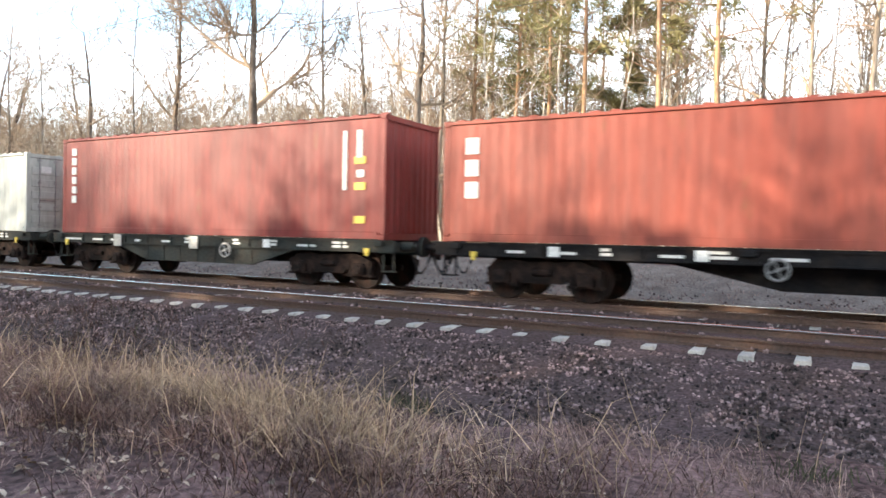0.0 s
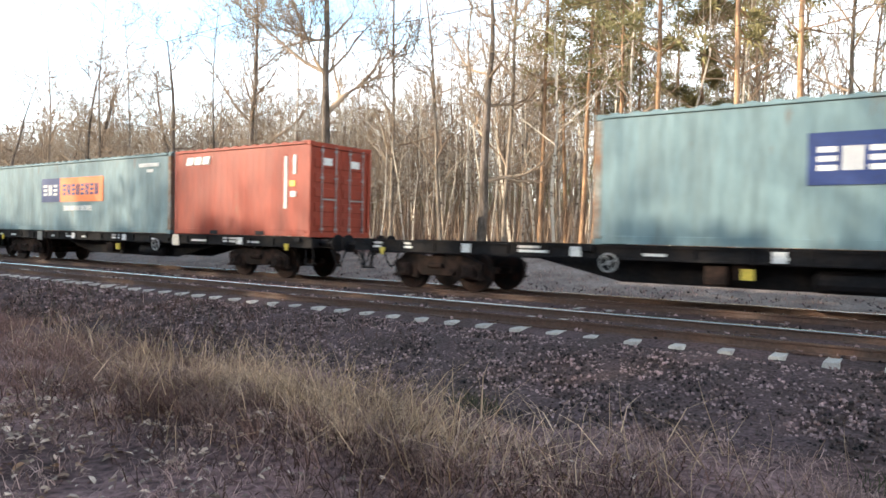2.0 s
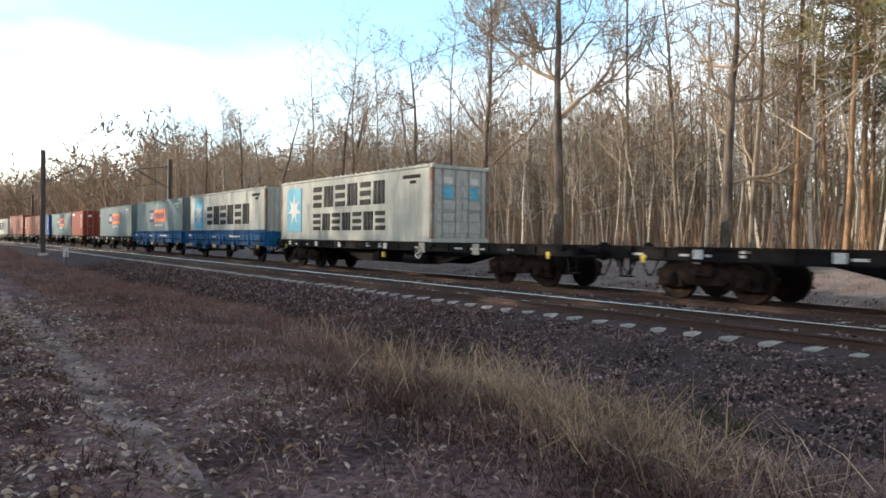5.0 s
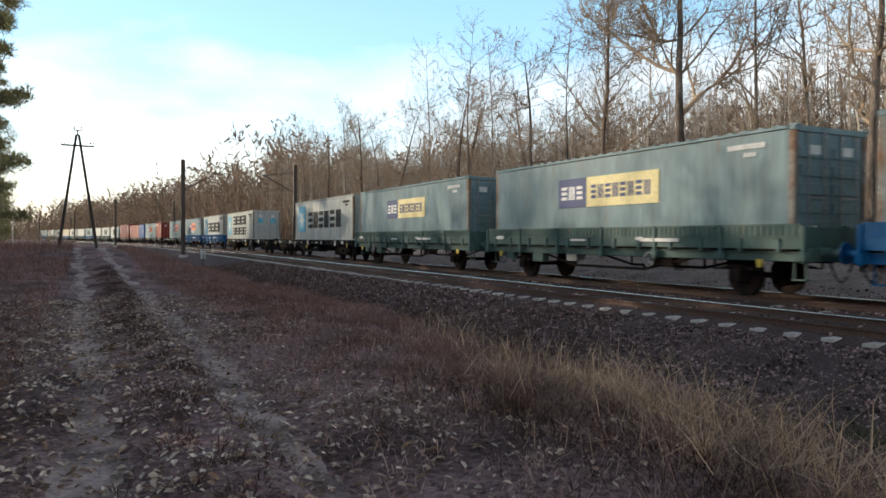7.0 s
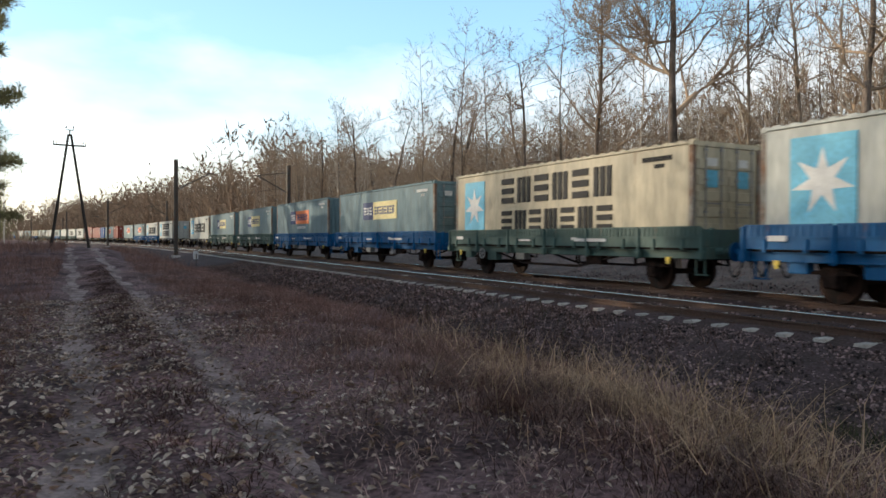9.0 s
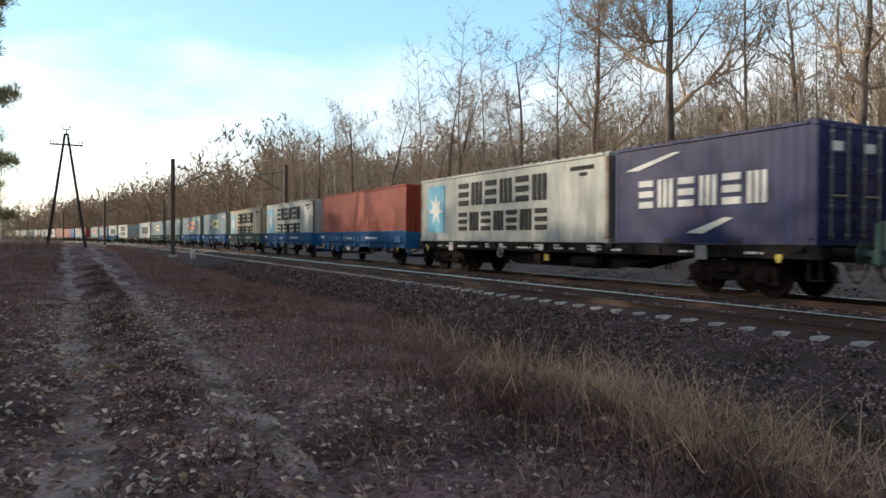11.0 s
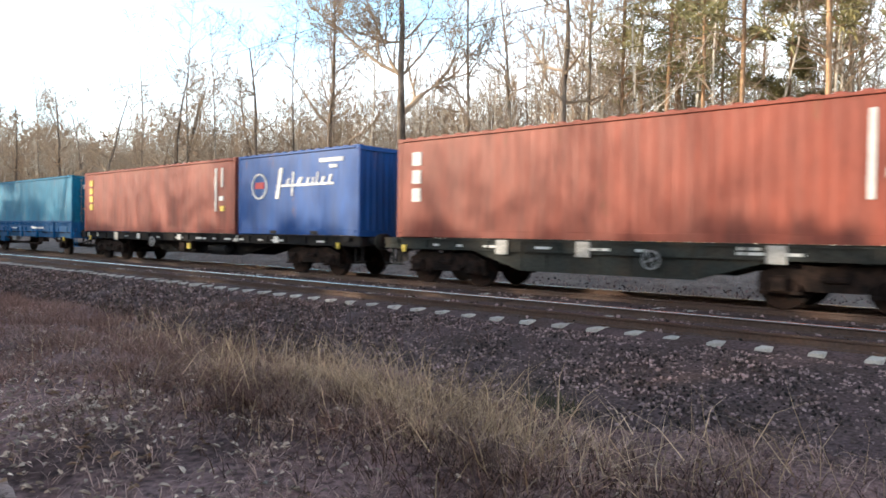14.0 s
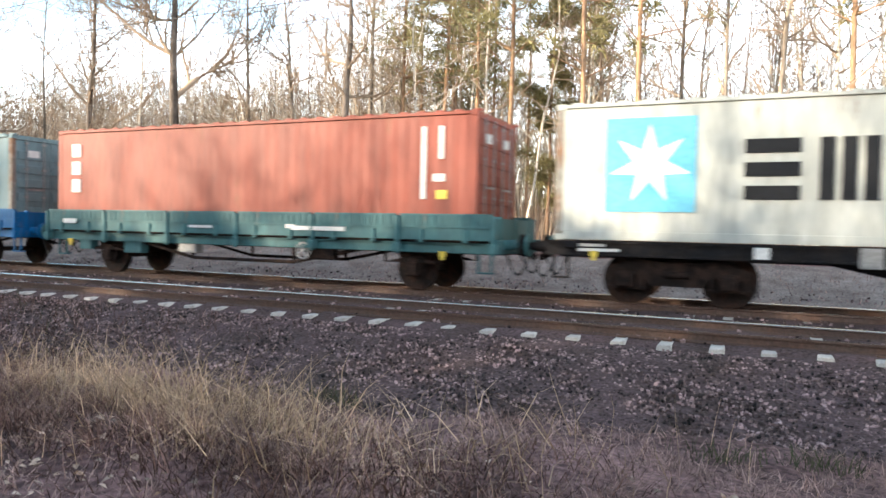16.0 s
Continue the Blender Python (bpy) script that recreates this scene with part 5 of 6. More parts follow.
def buffer_bm():
    bm = bmesh.new()
    rod(bm, (0, 0, 0), (0.32, 0, 0), 0.11, 12)
    rod(bm, (0.3, 0, 0), (0.57, 0, 0), 0.075, 12)
    rod(bm, (0.57, 0, 0), (0.61, 0, 0), 0.23, 16)
    return bm


def pipe(bm, pts, r, sides):
    """One bent tube through the points."""
    tb = Tubes()
    tb.tube(pts, [r] * len(pts), sides)
    vs = [bm.verts.new(v) for v in tb.v]
    for f in tb.f:
        bm.faces.new([vs[i] for i in f])


def hose_bm():
    bm = bmesh.new()
    q = [Vector((0.5 * t, 0.02 * t, -0.42 * math.sin(math.pi * t) - 0.05)) for t in np.linspace(0, 1, 9)]
    pipe(bm, q, 0.025, 6)
    return bm


def running_ends(w, half, steel):
    for sx, turn in ((1, 0), (-1, 180)):
        for y in (-0.875, 0.875):
            b = shared("buffer", "buffer", buffer_bm, steel, w)
            b.matrix_basis = pose(sx * half, y, 1.03, 0, 0, turn)
        shared("hook", "coupling", lambda: boxes((0, 0.32, -0.05, 0.05, 0.95, 1.08), (0.25, 0.42, -0.1, 0.1, 0.78, 1.02), (0.38, 0.5, -0.04, 0.04, 0.72, 0.85), bev=0.015), M_BOGIE, w).matrix_basis = pose(sx * half, 0, 0, 0, 0, turn)
        for y in (-0.5, 0.5):
            shared("hose", "brake_hose", hose_bm, M_HOSE, w).matrix_basis = pose(sx * half, y, 0.88, 0, 0, turn)
        y = -1.08
        shared("step", "corner_step", lambda: boxes((-0.02, 0.02, -0.02, 0.02, 0.45, 0.98), (-0.3, 0.02, -0.05, 0.13, 0.43, 0.46), (-0.3, -0.26, -0.02, 0.02, 0.45, 0.98)), steel, w).matrix_basis = pose(sx * (half - 0.12 if sx > 0 else half - 0.4), y, 0, 0, 0, 0)


def handwheel_bm():
    bm = bmesh.new()
    r = 0.18
    for i in range(16):
        a, b = i * math.pi / 8, (i + 1) * math.pi / 8
        rod(bm, (r * math.cos(a), 0, r * math.sin(a)), (r * math.cos(b), 0, r * math.sin(b)), 0.022, 6)
    for k in range(4):
        a = k * math.pi / 2 + 0.4
        rod(bm, (0, 0, 0), (r * math.cos(a), 0, r * math.sin(a)), 0.016, 5)
    rod(bm, (0, -0.03, 0), (0, 0.12, 0), 0.04, 8)
    return bm


def sill_marks(w, half, z, seed, y, n=14):
    r = random.Random(seed)
    bm = bmesh.new()
    x = -half + 0.6
    while x < half - 1.2:
        ww = r.choice((0.25, 0.35, 0.5, 0.8))
        rows = r.choice((1, 1, 2))
        if r.random() < 0.62:
            for k in range(rows):
                box(bm, x, x + ww * r.uniform(0.6, 1), y - 0.004, y + 0.02, z + 0.02 + k * 0.09, z + 0.075 + k * 0.09)
        x += ww + r.uniform(0.2, 0.9)
    part("data_stencil", bm, M_WHITE, w, "white stencilled data bars")["kind"] = "stuff"


def flat_wagon(feet, steel, label, seed, deep=False):
    """A bogie flat for containers, with fish-bellied side sills."""
    load = 18.5 if feet == 60 else 12.6
    half = load / 2 + 0.12
    w = thing("flat_wagon", label, "wagon", "wagons of the train")
    zt, zs = 1.17, 0.9
    for sy in (-1, 1):
        def sill(sy=sy):
            bm = bmesh.new()
            y0, y1 = sorted((sy * 1.26, sy * 1.18))
            box(bm, -half, half, y0, y1, zs, zt - 0.01)
            box(bm, -half, half, min(sy * 1.31, sy * 1.18), max(sy * 1.31, sy * 1.18), zt - 0.045, zt - 0.008)
            box(bm, -half, half, min(sy * 1.29, sy * 1.18), max(sy * 1.29, sy * 1.18), zs - 0.012, zs + 0.02)
            for i in range(int(load / 1.0)):
                x = -half + 0.5 + i * (2 * half - 1.0) / int(load / 1.0)
                box(bm, x, x + 0.03, min(sy * 1.3, sy * 1.2), max(sy * 1.3, sy * 1.2), zs + 0.02, zt - 0.05)
            return bm
        shared(("sill", feet, sy), "side_sill", sill, steel, w)

        def belly(sy=sy):
            bm = bmesh.new()
            a = half - 4.6 if not deep else half - 2.9
            b = a - (2.2 if not deep else 1.5)
            lo = 0.42 if not deep else 0.46
            y0, y1 = sorted((sy * (0.7 if not deep else 1.22), sy * (0.62 if not deep else 1.14)))
            prism(bm, [(-a, zs), (a, zs), (b, lo), (-b, lo)], y0, y1)
            if deep:
                for k in range(7):
                    x = -b + k * 2 * b / 6
                    box(bm, x - 0.03, x + 0.03, min(sy * 1.24, sy * 1.1), max(sy * 1.24, sy * 1.1), lo, zs)
            return bm
        shared(("belly", feet, sy, deep), "belly_sill", belly, steel, w)
    shared(("deck", feet), "cross_frame", lambda: boxes(*[(x - 0.09, x + 0.09, -1.18, 1.18, 0.9, 1.12) for x in np.linspace(-half + 0.15, half - 0.15, 9 if feet == 60 else 7)],
           (-half, half, -0.25, 0.25, 0.82, 1.08)), steel, w)
    if feet == 60 and not deep:
        shared("airtank", "air_reservoir", lambda: tank_bm(), M_BLACKSTEEL, w).matrix_basis = pose(1.6, -0.9, 0.62)
        shared("valvebox", "brake_valve", lambda: boxes((-0.2, 0.2, -0.15, 0.15, -0.2, 0.15), (0.3, 0.6, -0.1, 0.1, -0.1, 0.2), bev=0.02), M_BOGIE, w).matrix_basis = pose(-0.6, -1.05, 0.68)
        shared("lever", "changeover_lever", lambda: boxes((-0.11, 0.11, -0.02, 0.02, -0.1, 0.1)), M_YELLOW, w, "pale yellow changeover plate").matrix_basis = pose(-0.05, -1.22, 0.7)
    for x in (-half + 0.3, half - 0.3):
        shared("tiedown", "lashing_plate", lambda: boxes((-0.07, 0.07, -0.02, 0.02, -0.05, 0.05), (-0.04, 0.04, -0.025, 0.02, -0.13, 0.0)), M_YELLOW, w, "yellow lashing plate").matrix_basis = pose(x * 0.93, -1.3, 0.93)
    h = shared("handwheel", "handwheel", handwheel_bm, M_GALV, w, "grey spoked brake handwheel")
    h.matrix_basis = pose((-2.6 if seed % 2 else 2.4) * (1 if feet == 60 else 0.5), -1.36, 0.82)
    sill_marks(w, half, 0.95, seed, -1.262)
    r = random.Random(seed + 50)
    for k in range(5 if feet == 60 else 3):           # small pale inspection plates hung on the sill
        x = -half + 2.0 + (k + r.uniform(0.1, 0.7)) * (2 * half - 4) / (5 if feet == 60 else 3)
        big = r.random() < 0.4
        shared(("plate", big), "data_plate", lambda: boxes((-0.17, 0.17, -0.012, 0.012, -0.2, 0.14), bev=0.006) if big else boxes((-0.12, 0.12, -0.012, 0.012, -0.1, 0.1), bev=0.006),
               M_GALV if big else M_SIGN, w, "small grey plate" if big else "small white plate").matrix_basis = pose(x, -1.303, 1.02)
    if deep and seed % 2:
        part("web_panel", boxes((-3.2, -2.2, -1.318, -1.29, 0.56, 1.08), bev=0.008), M_TAN, w, "sandy yellow panel on the side web")
    for x in (-half + 0.5, -half + 6.3, half - 6.3, half - 0.5) if feet == 60 else (-half + 0.4, half - 0.4):
        shared("spigot", "container_spigot", lambda: boxes((-0.13, 0.13, -0.05, 0.05, -0.09, 0.05), bev=0.012), steel, w).matrix_basis = pose(x, -1.3, 1.12)
    for x in (-half + 2.4, half - 2.4) if feet == 60 else (-half + 2.0, half - 2.0):
        bogie(w, x)
    running_ends(w, half, steel)
    return w


def tank_bm():
    bm = bmesh.new()
    rod(bm, (-0.55, 0, 0), (0.55, 0, 0), 0.2, 14)
    rod(bm, (-0.63, 0, 0), (-0.55, 0, 0), 0.1, 14, 0.2)
    rod(bm, (0.55, 0, 0), (0.63, 0, 0), 0.2, 14, 0.1)
    return bm


def board_bm(L):
    """One folding side: ribbed above, plain below, with a rolled top edge."""
    bm = boxes((0, L, -0.012, 0.012, -0.07, 0.46))
    box(bm, 0, L, -0.04, 0.03, 0.425, 0.46)
    box(bm, 0, L, -0.045, 0.03, 0.17, 0.2)
    box(bm, 0, L, -0.03, 0.03, -0.075, -0.045)
    n = int(L / 0.15)
    for i in range(1, n):
        x = i * L / n
        box(bm, x - 0.03, x + 0.03, -0.036, -0.012, 0.2, 0.425)
    return bm


def channel(half, profile):
    """A rolled section of one outline in y and z, running from -half to half."""
    bm = bmesh.new()
    a, b = ([bm.verts.new((x, y, z)) for y, z in profile] for x in (-half, half))
    n = len(profile)
    fs = [bm.faces.new(a), bm.faces.new(b[::-1])]
    fs += [bm.faces.new((a[i], b[i], b[(i + 1) % n], a[(i + 1) % n])) for i in range(n)]
    bmesh.ops.recalc_face_normals(bm, faces=fs)
    return bm


def low_side_wagon(steel, label, seed):
    """A two-axle flat with low folding sides."""
    w = thing("low_side_wagon", label, "wagon", "wagons of the train")
    half = 6.42
    for sy in (-1, 1):
        shared(("solebar", sy), "solebar", lambda: channel(half, [(sy * y, z) for y, z in ((1.14, 0.84), (1.26, 0.84), (1.26, 0.87), (1.22, 0.87), (1.22, 1.02), (1.27, 1.02), (1.27, 1.05), (1.14, 1.05))]), steel, w)
        # black strip behind the gap below the boards stands in for its shade
        shared(("recess", sy), "deck_edge", lambda: boxes((-half, half, min(sy * 1.2, sy * 1.16), max(sy * 1.2, sy * 1.16), 1.05, 1.18)), M_BLACKSTEEL, w)
        shared(("graprail", sy), "grab_rail", lambda: boxes(*[(-half + 0.3 + k * 2.13, -half + 1.9 + k * 2.13, min(sy * 1.38, sy * 1.36), max(sy * 1.38, sy * 1.36), 1.08, 1.1) for k in range(6)]), M_BOGIE, w)["kind"] = "stuff"
        n = 6
        L = 2 * half / n
        for i in range(n):
            b = shared(("board", i % 2 == 9), "side_board", lambda: board_bm(L - 0.1), steel, w)
            b.matrix_basis = pose(-half + i * L + 0.05, sy * 1.33, 1.18) if sy < 0 else pose(-half + (i + 1) * L - 0.05, sy * 1.33, 1.18, 0, 0, 180)
            for hx in (0.5, 1.5):
                h = shared("hinge", "hinge", lambda: boxes((-0.05, 0.05, -0.05, 0.03, -0.14, 0.14), bev=0.01), steel, b)
                h.matrix_basis = pose(hx, -0.012, 0)
        for i in range(n + 1):
            x = -half + i * L
            shared("stanchion", "stanchion", lambda: boxes((-0.045, 0.045, -0.06, 0.03, -0.34, 0.46), (-0.09, 0.09, -0.08, 0.04, -0.3, -0.12), bev=0.012), steel, w).matrix_basis = pose(x, sy * 1.34, 1.14)
    for sx in (-1, 1):
        shared("endboard", "end_board", lambda: boxes((-0.03, 0.03, -1.3, 1.3, 1.14, 1.56), *[(-0.055, 0.055, y - 0.04, y + 0.04, 1.0, 1.6) for y in (-1.0, 0, 1.0)]), steel, w).matrix_basis = pose(sx * half, 0, 0)
        shared("headstock", "headstock", lambda: boxes((-0.1, 0.1, -1.3, 1.3, 0.84, 1.13), bev=0.01), steel, w).matrix_basis = pose(sx * half, 0, 0)
    shared("floor", "floor_planks", lambda: boxes(*[(-half + 0.04 + i * 0.32, -half + 0.34 + i * 0.32, -1.26, 1.26, 1.12, 1.165) for i in range(40)]), M_BOGIE, w, "worn brown deck planks")
    shared("under", "cross_frame", lambda: boxes(*[(x - 0.06, x + 0.06, -1.14, 1.14, 0.88, 1.08) for x in np.linspace(-half + 0.6, half - 0.6, 8)], (-half, half, -0.5, -0.36, 0.8, 1.06), (-half, half, 0.36, 0.5, 0.8, 1.06)), M_BLACKSTEEL, w)

    def truss(sy):
        bm = bmesh.new()
        y = sy * 1.12
        for a, b in (((-3.3, 0.86), (-1.5, 0.5)), ((-1.5, 0.5), (1.5, 0.5)), ((1.5, 0.5), (3.3, 0.86)), ((-1.5, 0.5), (-1.5, 0.88)), ((1.5, 0.5), (1.5, 0.88))):
            rod(bm, (a[0], y, a[1]), (b[0], y, b[1]), 0.04, 6)
        return bm

    for sy in (-1, 1):
        shared(("truss", sy), "truss_rod", lambda: truss(sy), M_BOGIE, w)
        for x in (-4.5, 4.5):
            def guard():
                bm = bmesh.new()
                y0, y1 = sorted((sy * 0.93, sy * 0.97))
                prism(bm, [(-0.42, 0.88), (0.42, 0.88), (0.2, 0.3), (-0.2, 0.3)], y0, y1)
                box(bm, -0.14, 0.14, min(sy * 0.94, sy * 1.16), max(sy * 0.94, sy * 1.16), 0.33, 0.6, bev=0.03)
                for k in range(6):
                    d = 0.62 - 0.09 * k
                    box(bm, -d, d, min(sy * 1.0, sy * 1.1), max(sy * 1.0, sy * 1.1), 0.6 + k * 0.022, 0.62 + k * 0.022)
                for q in (-0.66, 0.66):
                    rod(bm, (q, sy * 1.05, 0.6), (q, sy * 1.05, 0.88), 0.03, 6)
                return bm
            shared(("guard", sy), "spring_and_axlebox", guard, M_BOGIE, w).matrix_basis = pose(x, 0, 0)
    for x in (-4.5, 4.5):
        wheelset(w, x)
    for x0, x1, z0, m in ((-5.4, -4.95, 0.6, steel), (-3.75, -3.15, 0.55, steel), (-1.9, -1.35, 0.62, M_GALV), (1.9, 2.6, 0.6, M_BOGIE)):
        part("equipment_box", boxes((x0, x1, -1.2, -0.95, z0, 0.86), bev=0.015), m, w)
    h = shared("handwheel", "handwheel", handwheel_bm, M_GALV, w, "grey spoked brake handwheel")
    h.matrix_basis = pose(1.9 if seed % 2 else -3.9, -1.34, 0.78)
    for x in (-5.6, 5.3):
        shared("tiedown", "lashing_plate", lambda: boxes((-0.08, 0.08, -0.02, 0.02, -0.06, 0.06)), M_YELLOW, w, "yellow lashing plate").matrix_basis = pose(x, -1.29, 0.82)
    bm = boxes((-5.75, -5.3, -1.398, -1.36, 1.28, 1.4), (1.6, 3.0, -1.398, -1.36, 1.24, 1.33), (-1.4, -0.7, -1.398, -1.36, 1.24, 1.3), (1.45, 1.7, -1.398, -1.36, 1.28, 1.36))
    part("data_stencil", bm, M_WHITE, w, "white stencilled data bars on the side boards")["kind"] = "stuff"
    running_ends(w, half, steel)
    return w


# ---- the train: (front, rear) along the line at 0 s ----
K = 0.985
SPEED = 22.8 * K
RED = paint("red_brown_container_paint", (144, 74, 62))
RED2 = paint("orange_red_container_paint", (148, 78, 64))
DARKRED = paint("maroon_container_paint", (126, 50, 46))
BRICK = paint("bright_red_container_paint", (148, 60, 42))
BLUE = paint("bright_blue_container_paint", (0, 78, 146))
NEDGREY = paint("blue_grey_container_paint", (112, 136, 142))
MGREY = paint("pale_grey_container_paint", (184, 187, 181))
CREAM = paint("cream_grey_container_paint", (190, 180, 156))
TEAL = paint("teal_container_paint", (0, 116, 152))
GREEN = paint("green_container_paint", (0, 116, 72))
NAVY = paint("navy_container_paint", (24, 36, 88))
SAFBLUE = paint("royal_blue_container_paint", (0, 74, 146))
WBLUE = paint("blue_wagon_paint", (0, 92, 146))
WTEAL = paint("faded_teal_wagon_paint", (66, 108, 112))
WGREEN = paint("grey_green_wagon_paint", (76, 102, 98))
F60 = "black bogie container flat wagon with white stencilled bars"
F40 = "grey-green bogie container flat wagon with deep side webs"
LB = "blue two-axle wagon with low ribbed folding sides"
LG = "weathered grey-green two-axle wagon with low ribbed sides"
TRAIN = [  # wagon kind, front, rear, loads: feet, high, paint, label, style, end, front, rear
    ("40", 21.9, 9.2, [(40, 1, DARKRED, "tall maroon container with upright white bars", "tri", "plain", 21.7, 9.35)]),
    ("60", 8.0, -11.2, [(40, 0, RED, "red-brown forty-foot container with upright white bars", "up_red", "plain", 7.8, -4.6), (20, 0, BLUE, "bright blue twenty-foot container", "top", "door", -4.85, -11.1)]),
    ("60", -12.6, -31.7, [(40, 0, NEDGREY, "blue-grey container with navy and orange name blocks", "ned", "plain", -12.75, -25.2), (20, 0, BRICK, "red twenty-foot container with ribbed doors", "top", "door", -25.35, -31.55)]),
    ("60", -33.2, -52.3, [(40, 0, NEDGREY, "blue-grey container with navy and orange name blocks", "ned", "door", -39.7, -52.1)]),
    ("LB", -53.2, -67.0, [(40, 0, NEDGREY, "blue-grey container with navy and orange name blocks", "ned", "plain", -54.0, -66.2)]),
    ("LB", -67.3, -81.1, [(40, 0, MGREY, "pale grey container with blue star square and black bars", "mae", "plain", -67.95, -80.4)]),
    ("60", -82.2, -101.2, [(40, 0, MGREY, "pale grey container with star panel and two rows of black bars", "sea", "door", -82.35, -94.65)]),
    ("60", -102.5, -121.4, [(40, 0, MGREY, "pale grey container with blue star square and black bars", "mae", "plain", -109.0, -121.3)]),
    ("LG", -121.9, -135.6, [(40, 0, NEDGREY, "blue-grey container with navy and yellow name blocks", "nedy", "door", -122.6, -134.8)]),
    ("LG", -136.3, -150.1, [(40, 0, NEDGREY, "blue-grey container with navy and yellow name blocks", "nedy", "door", -137.0, -149.4)]),
    ("LB", -150.6, -164.3, [(40, 0, NEDGREY, "blue-grey container with navy and orange name blocks", "ned", "plain", -151.2, -163.5)]),
    ("LB", -165.0, -178.8, [(40, 0, NEDGREY, "blue-grey container with navy and yellow name blocks", "nedy", "door", -165.7, -178.0)]),
    ("LG", -179.3, -193.2, [(40, 0, CREAM, "cream weathered container with star panel and black bars", "sea", "door", -179.95, -192.4)]),
    ("LB", -193.6, -207.4, [(40, 0, MGREY, "pale grey container with star panel and black bars", "sea", "plain", -194.3, -206.7)]),
    ("LB", -207.9, -221.7, [(40, 0, BRICK, "plain bright red container", "", "plain", -208.6, -221.0)]),
    ("60", -222.4, -241.6, [(40, 0, MGREY, "pale grey container with star panel and two rows of black bars", "sea", "plain", -222.55, -234.95), (20, 0, NAVY, "navy twenty-foot container with white name bars", "cma", "door", -235.2, -241.4)]),
    ("LG", -242.4, -256.1, [(40, 0, MGREY, "pale grey container with a small star and black bars", "line", "plain", -243.0, -255.3)]),
    ("LB", -256.4, -270.2, [(40, 0, MGREY, "pale grey container with blue star square and black bars", "mae", "door", -257.1, -269.4)]),
    ("LB", -270.8, -284.5, [(40, 0, TEAL, "teal container with rust patches and a small white label", "blank", "door", -271.4, -283.8)]),
    ("60", -285.1, -304.2, [(40, 0, RED, "red-brown container with upright yellow bars", "up_gold", "plain", -285.3, -297.65), (20, 0, SAFBLUE, "royal blue twenty-foot container with white script bars", "saf", "plain", -297.85, -304.05)]),
    ("40", -305.3, -318.1, [(40, 0, RED2, "orange-red forty-foot container with ribbed doors", "up_red", "door", -305.6, -317.9)]),
    ("40", -318.8, -331.6, [(40, 1, GREEN, "tall green container with large white name bars", "ever", "plain", -319.0, -331.4)]),
    ("LB", -332.1, -345.9, [(40, 0, NEDGREY, "blue-grey container with navy and orange name blocks", "ned", "door", -332.8, -345.2)]),
    ("LT", -346.5, -360.3, [(40, 0, RED2, "orange-red container with upright white bars and ribbed doors", "up_red", "door", -347.1, -359.5)]),
    ("60", -361.0, -380.0, [(40, 0, MGREY, "pale grey container with blue star square and black bars", "mae", "door", -361.15, -373.5)]),
]
AHEAD = [(36.0, MGREY, "far"), (50.5, MGREY, "far"), (65.0, MGREY, ""), (79.5, NEDGREY, "far"), (94, MGREY, ""), (108.5, MGREY, "far"), (123, CREAM, ""), (137.5, NEDGREY, "far"), (152, MGREY, ""), (166.5, NEDGREY, "")]
RIDERS = []   # thing, place along the line at 0 s, height


def side_stakes(w):
    """Dark steel stakes standing up before the side boards."""
    for x in (-4.9, -1.6, 1.7, 5.0):
        shared("stake", "side_stake", lambda: boxes((-0.035, 0.035, -0.03, 0.03, 0.0, 1.25), (-0.06, 0.06, -0.04, 0.04, 0.0, 0.2), bev=0.008), M_BLACKSTEEL, w, "dark steel side stake").matrix_basis = pose(x, -1.43, 1.15)


def train():
    for i, (kind, a, b, loads) in enumerate(TRAIN):
        if kind == "60":
            w = flat_wagon(60, M_BLACKSTEEL, F60, i)
        elif kind == "40":
            w = flat_wagon(40, M_GREYSTEEL, F40, i, True)
        else:
            w = low_side_wagon({"LB": WBLUE, "LG": WGREEN, "LT": WTEAL}[kind], LB if kind == "LB" else LG, i)
        if kind == "LB" and loads[0][4] == "mae" and loads[0][5] == "door":
            side_stakes(w)
        RIDERS.append((w, (a + b) / 2 * K, 0.0))
        for feet, high, pm, label, style, end, f, r in loads:
            c = container(feet, high, pm, label, style, end, seed=i)
            RIDERS.append((c, (f + r) / 2 * K, 1.172))
    for i, (front, pm, style) in enumerate(AHEAD):
        w = low_side_wagon(WBLUE if i % 3 == 0 else WGREEN, LB if i % 3 == 0 else LG, i) if i else flat_wagon(40, M_GREYSTEEL, F40, i, True)
        RIDERS.append((w, (front - 6.1) * K, 0.0))
        RIDERS.append((container(40, 0, pm, "pale container on the far front of the train", style, "door", seed=40 + i), (front - 6.1) * K, 1.172))


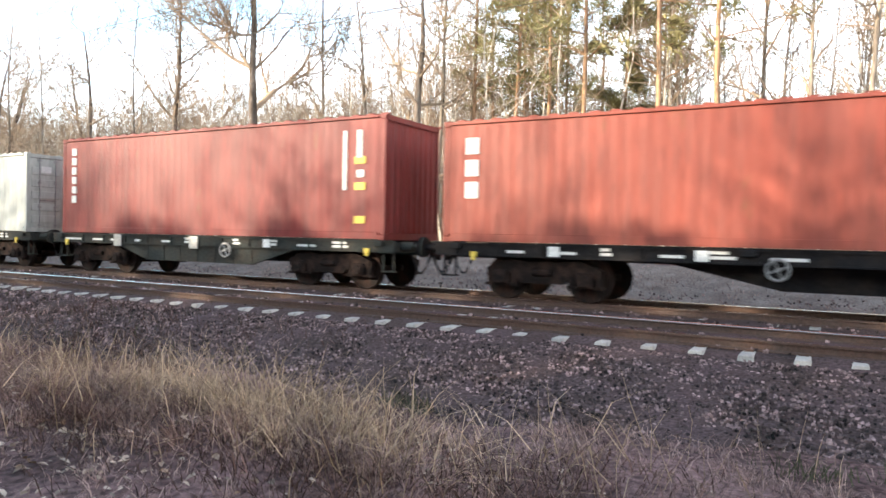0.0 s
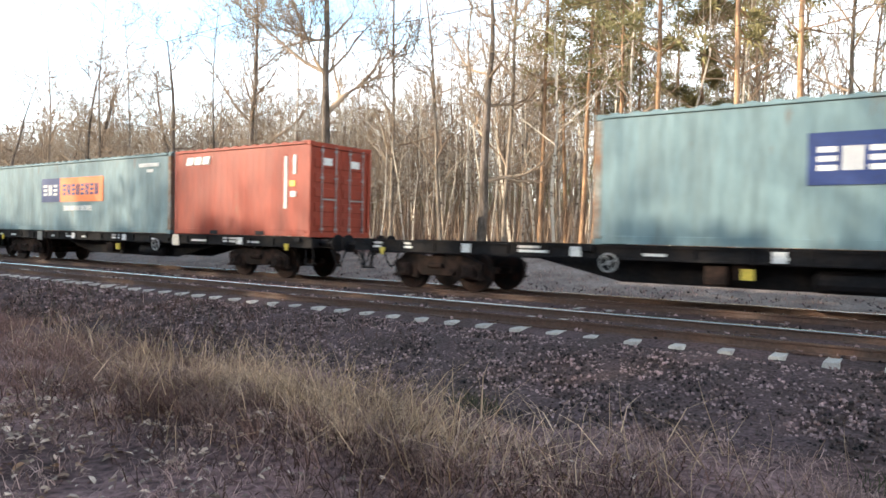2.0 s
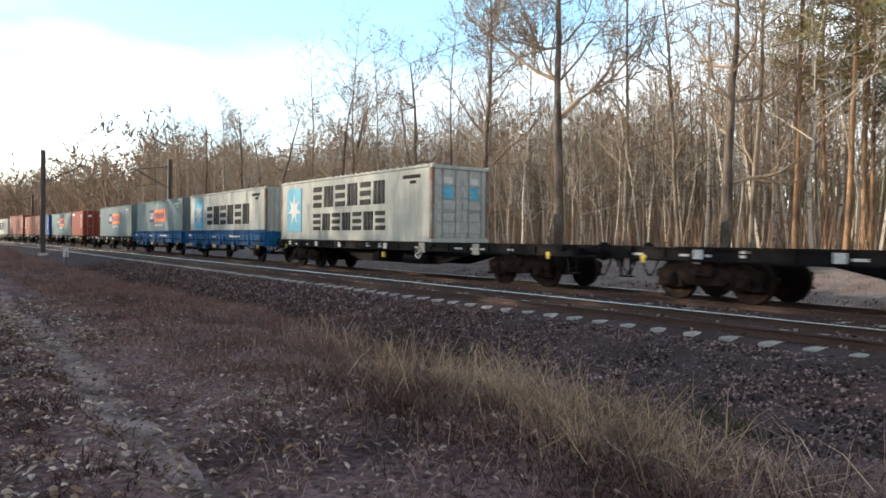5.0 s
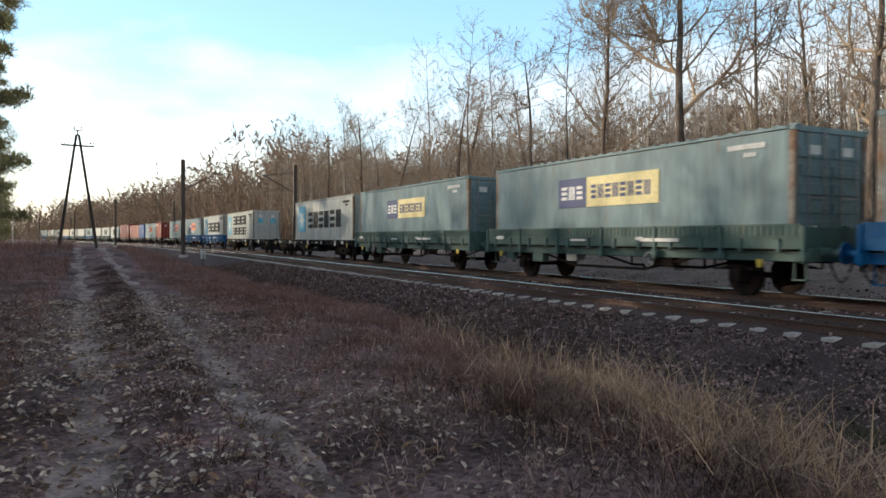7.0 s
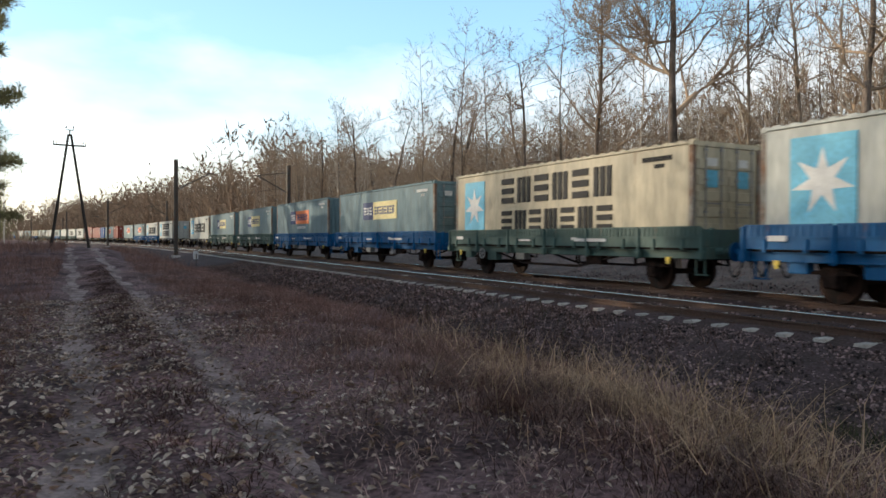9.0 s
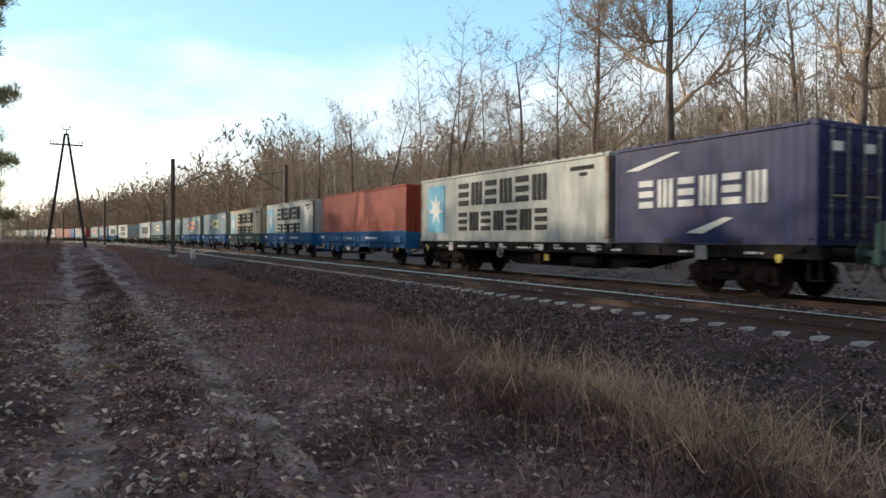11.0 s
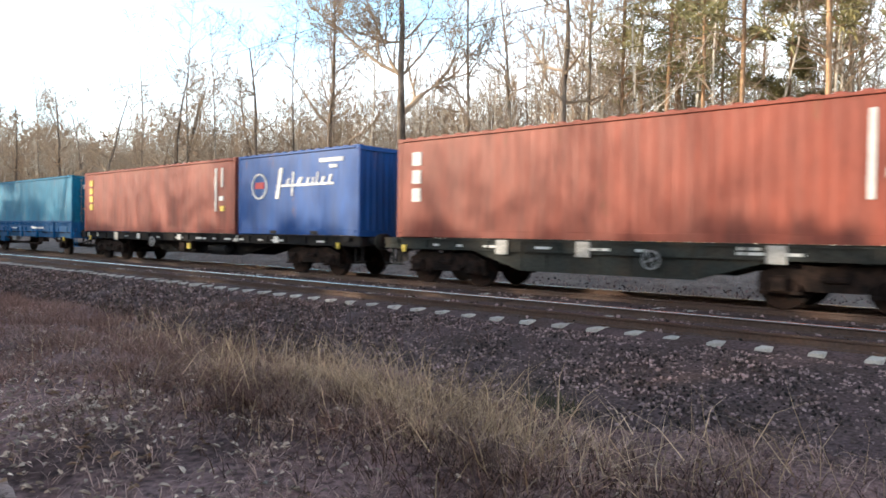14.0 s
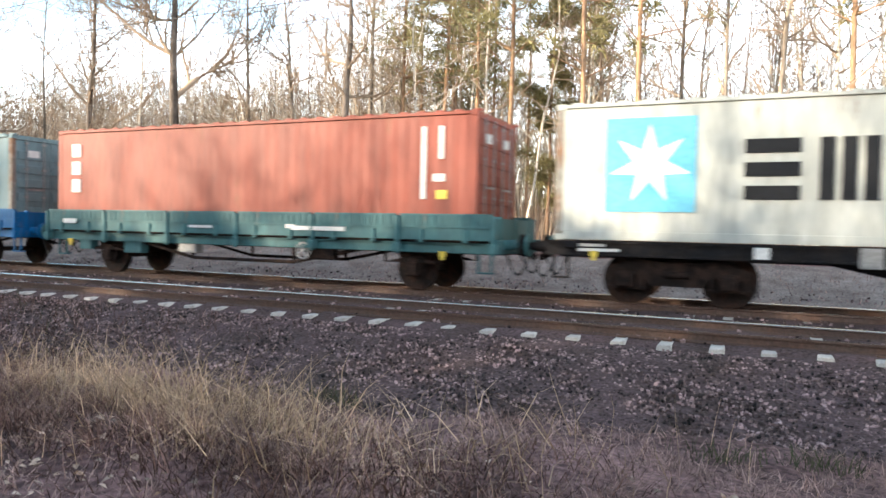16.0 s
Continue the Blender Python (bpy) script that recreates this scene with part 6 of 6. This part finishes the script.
# ---- line side ----
def mast(s, o, arm):
    """A catenary mast with a cantilever reaching over its track."""
    m = thing("catenary_mast", "dark steel catenary mast with a cantilever arm", "mast", "catenary masts")
    bm = boxes((-0.13, 0.13, -0.17, -0.14, 0, 8.6), (-0.13, 0.13, 0.14, 0.17, 0, 8.6), (-0.02, 0.02, -0.14, 0.14, 0, 8.6))
    for k in range(14):
        z = 0.3 + k * 0.58
        rod(bm, (0.09, -0.13, z), (0.09, 0.13, z + 0.5), 0.015, 4)
        rod(bm, (-0.09, 0.13, z), (-0.09, -0.13, z + 0.5), 0.015, 4)
    part("column", bm, M_MAST, m)
    part("footing", boxes((-0.35, 0.35, -0.35, 0.35, -0.8, 0.2), bev=0.05), M_CONCRETE, m)
    bm = bmesh.new()
    rod(bm, (0, 0.1, 6.0), (0, 2.9, 7.5), 0.06, 6)
    rod(bm, (0, 0.1, 7.9), (0, 2.9, 7.5), 0.04, 6)
    rod(bm, (0, 0.9, 6.35), (0, 2.9, 6.0), 0.02, 6)
    rod(bm, (0, 2.9, 7.5), (0, 3.3, 7.5), 0.03, 6)
    part("cantilever", bm, M_MAST, m)
    for z, y in ((6.1, 0.3), (7.86, 0.35)):
        bm = bmesh.new()
        rod(bm, (0, y - 0.02, z), (0, y + 0.34, z + 0.08), 0.04, 8)
        for k in range(4):
            rod(bm, (0, y + k * 0.08, z + 0.02 * k), (0, y + k * 0.08 + 0.05, z + 0.02 * k), 0.085, 8)
        part("insulator", bm, M_CERAMIC, m)
    p = along(s, o, -0.45)
    m.matrix_basis = Matrix.Translation(p) @ Matrix.Rotation(heading(s) + (0 if arm > 0 else math.pi), 4, "Z")


def wire(mid, name, z, sag, label):
    v, f = [], []
    spans = [-82, -8, 66, 140, 214, 288]
    pts = []
    for a, b in zip(spans, spans[1:]):
        for k in range(12):
            t = k / 12
            pts.append(along(a + (b - a) * t, mid, z - sag * 4 * t * (1 - t)))
    bm = bmesh.new()
    pipe(bm, pts, 0.007, 4)
    me = bpy.data.meshes.new(name)
    bm.to_mesh(me)
    bm.free()
    tagged(link(name, me, M_WIRE), label, "overhead wire")


def pole():
    """A two-legged timber pole of a power line."""
    p = thing("power_pole", "tarred timber two-legged power line pole with insulators", "power pole")
    for y in (-1.55, 1.55):
        bm = bmesh.new()
        rod(bm, (0, y, -1.0), (0, y * 0.06, 9.4), 0.13, 8, 0.09)
        part("leg", bm, M_WOODPOLE, p)
    part("crossarm", boxes((-0.06, 0.06, -1.2, 1.2, 8.45, 8.57), bev=0.01), M_MAST, p)
    bm = bmesh.new()
    rod(bm, (0, 0, 9.3), (0, 0, 9.75), 0.05, 6)
    box(bm, -0.04, 0.04, -0.28, 0.28, 9.72, 9.78)
    part("top_bracket", bm, M_MAST, p)
    for y, z in ((-1.15, 8.57), (-0.95, 8.57), (1.15, 8.57), (0.95, 8.57), (-0.26, 9.78), (0.26, 9.78)):
        bm = bmesh.new()
        rod(bm, (0, y, z), (0, y, z + 0.12), 0.02, 6)
        rod(bm, (0, y, z + 0.1), (0, y, z + 0.28), 0.065, 8, 0.045)
        part("insulator", bm, M_CERAMIC, p)
    return p


def hectometre_sign(x, y):
    s = thing("hectometre_post", "small white kilometre sign plate on a low post", "sign post")
    bm = bmesh.new()
    rod(bm, (0, 0, -0.3), (0, 0, 0.9), 0.03, 6)
    part("post", bm, M_MAST, s)
    pl = part("plate", boxes((-0.2, 0.2, -0.05, -0.03, 0.55, 1.1), bev=0.008), M_SIGN, s)
    part("number_stencil", boxes((-0.12, -0.02, -0.056, -0.045, 0.86, 1.02), (0.03, 0.13, -0.056, -0.045, 0.86, 1.02), (-0.05, 0.05, -0.056, -0.045, 0.64, 0.78)), M_INK, pl, "dark number bars")["kind"] = "stuff"
    s.matrix_basis = pose(x, y, float(ground_z(x, y)), 0, 0, -55)


def lineside():
    for s in (66, 140, 214, 288):
        mast(s, 7.75, 1)
        mast(s, 17.75, -1)
    for mid, nm in ((NEAR, "near"), (FAR, "far")):
        wire(mid, "contact_wire", 5.55, 0.12, "thin dark contact wire over the track")
        wire(mid, "messenger_wire", 7.05, 0.95, "thin dark sagging messenger wire over the track")
    p = pole()
    p.matrix_basis = pose(-65.0, -0.5, float(ground_z(-65.0, -0.5)) - 0.1, 0, 0, 5)
    hectometre_sign(-48.0, 6.85)


# ---- build ----
ground()
ballast()
lineside()
wood()
undergrowth()
grass()
train()
track(NEAR, "railway_track_near", "empty railway track with rusty rails and concrete sleepers", 110)
track(FAR, "railway_track_far", "railway track under the train with concrete sleepers", 60)


def motions():
    rows = [i * 0.5 for i in range(33)]
    for ob, u, z in RIDERS:
        path = []
        for t in rows:
            s = u + SPEED * t
            path.append((t, Matrix.Translation(along(s, FAR, z)) @ Matrix.Rotation(heading(s), 4, "Z")))
        walk(ob, path)
    turn = [(i / FPS, pose(0, 0, 0, 0, -86 * (i % 360), 0)) for i in range(16 * FPS + 1)]
    for w, x in WHEELS:
        walk(w, [(t, Matrix.Translation((x, 0, 0.46)) @ m) for t, m in turn])


motions()
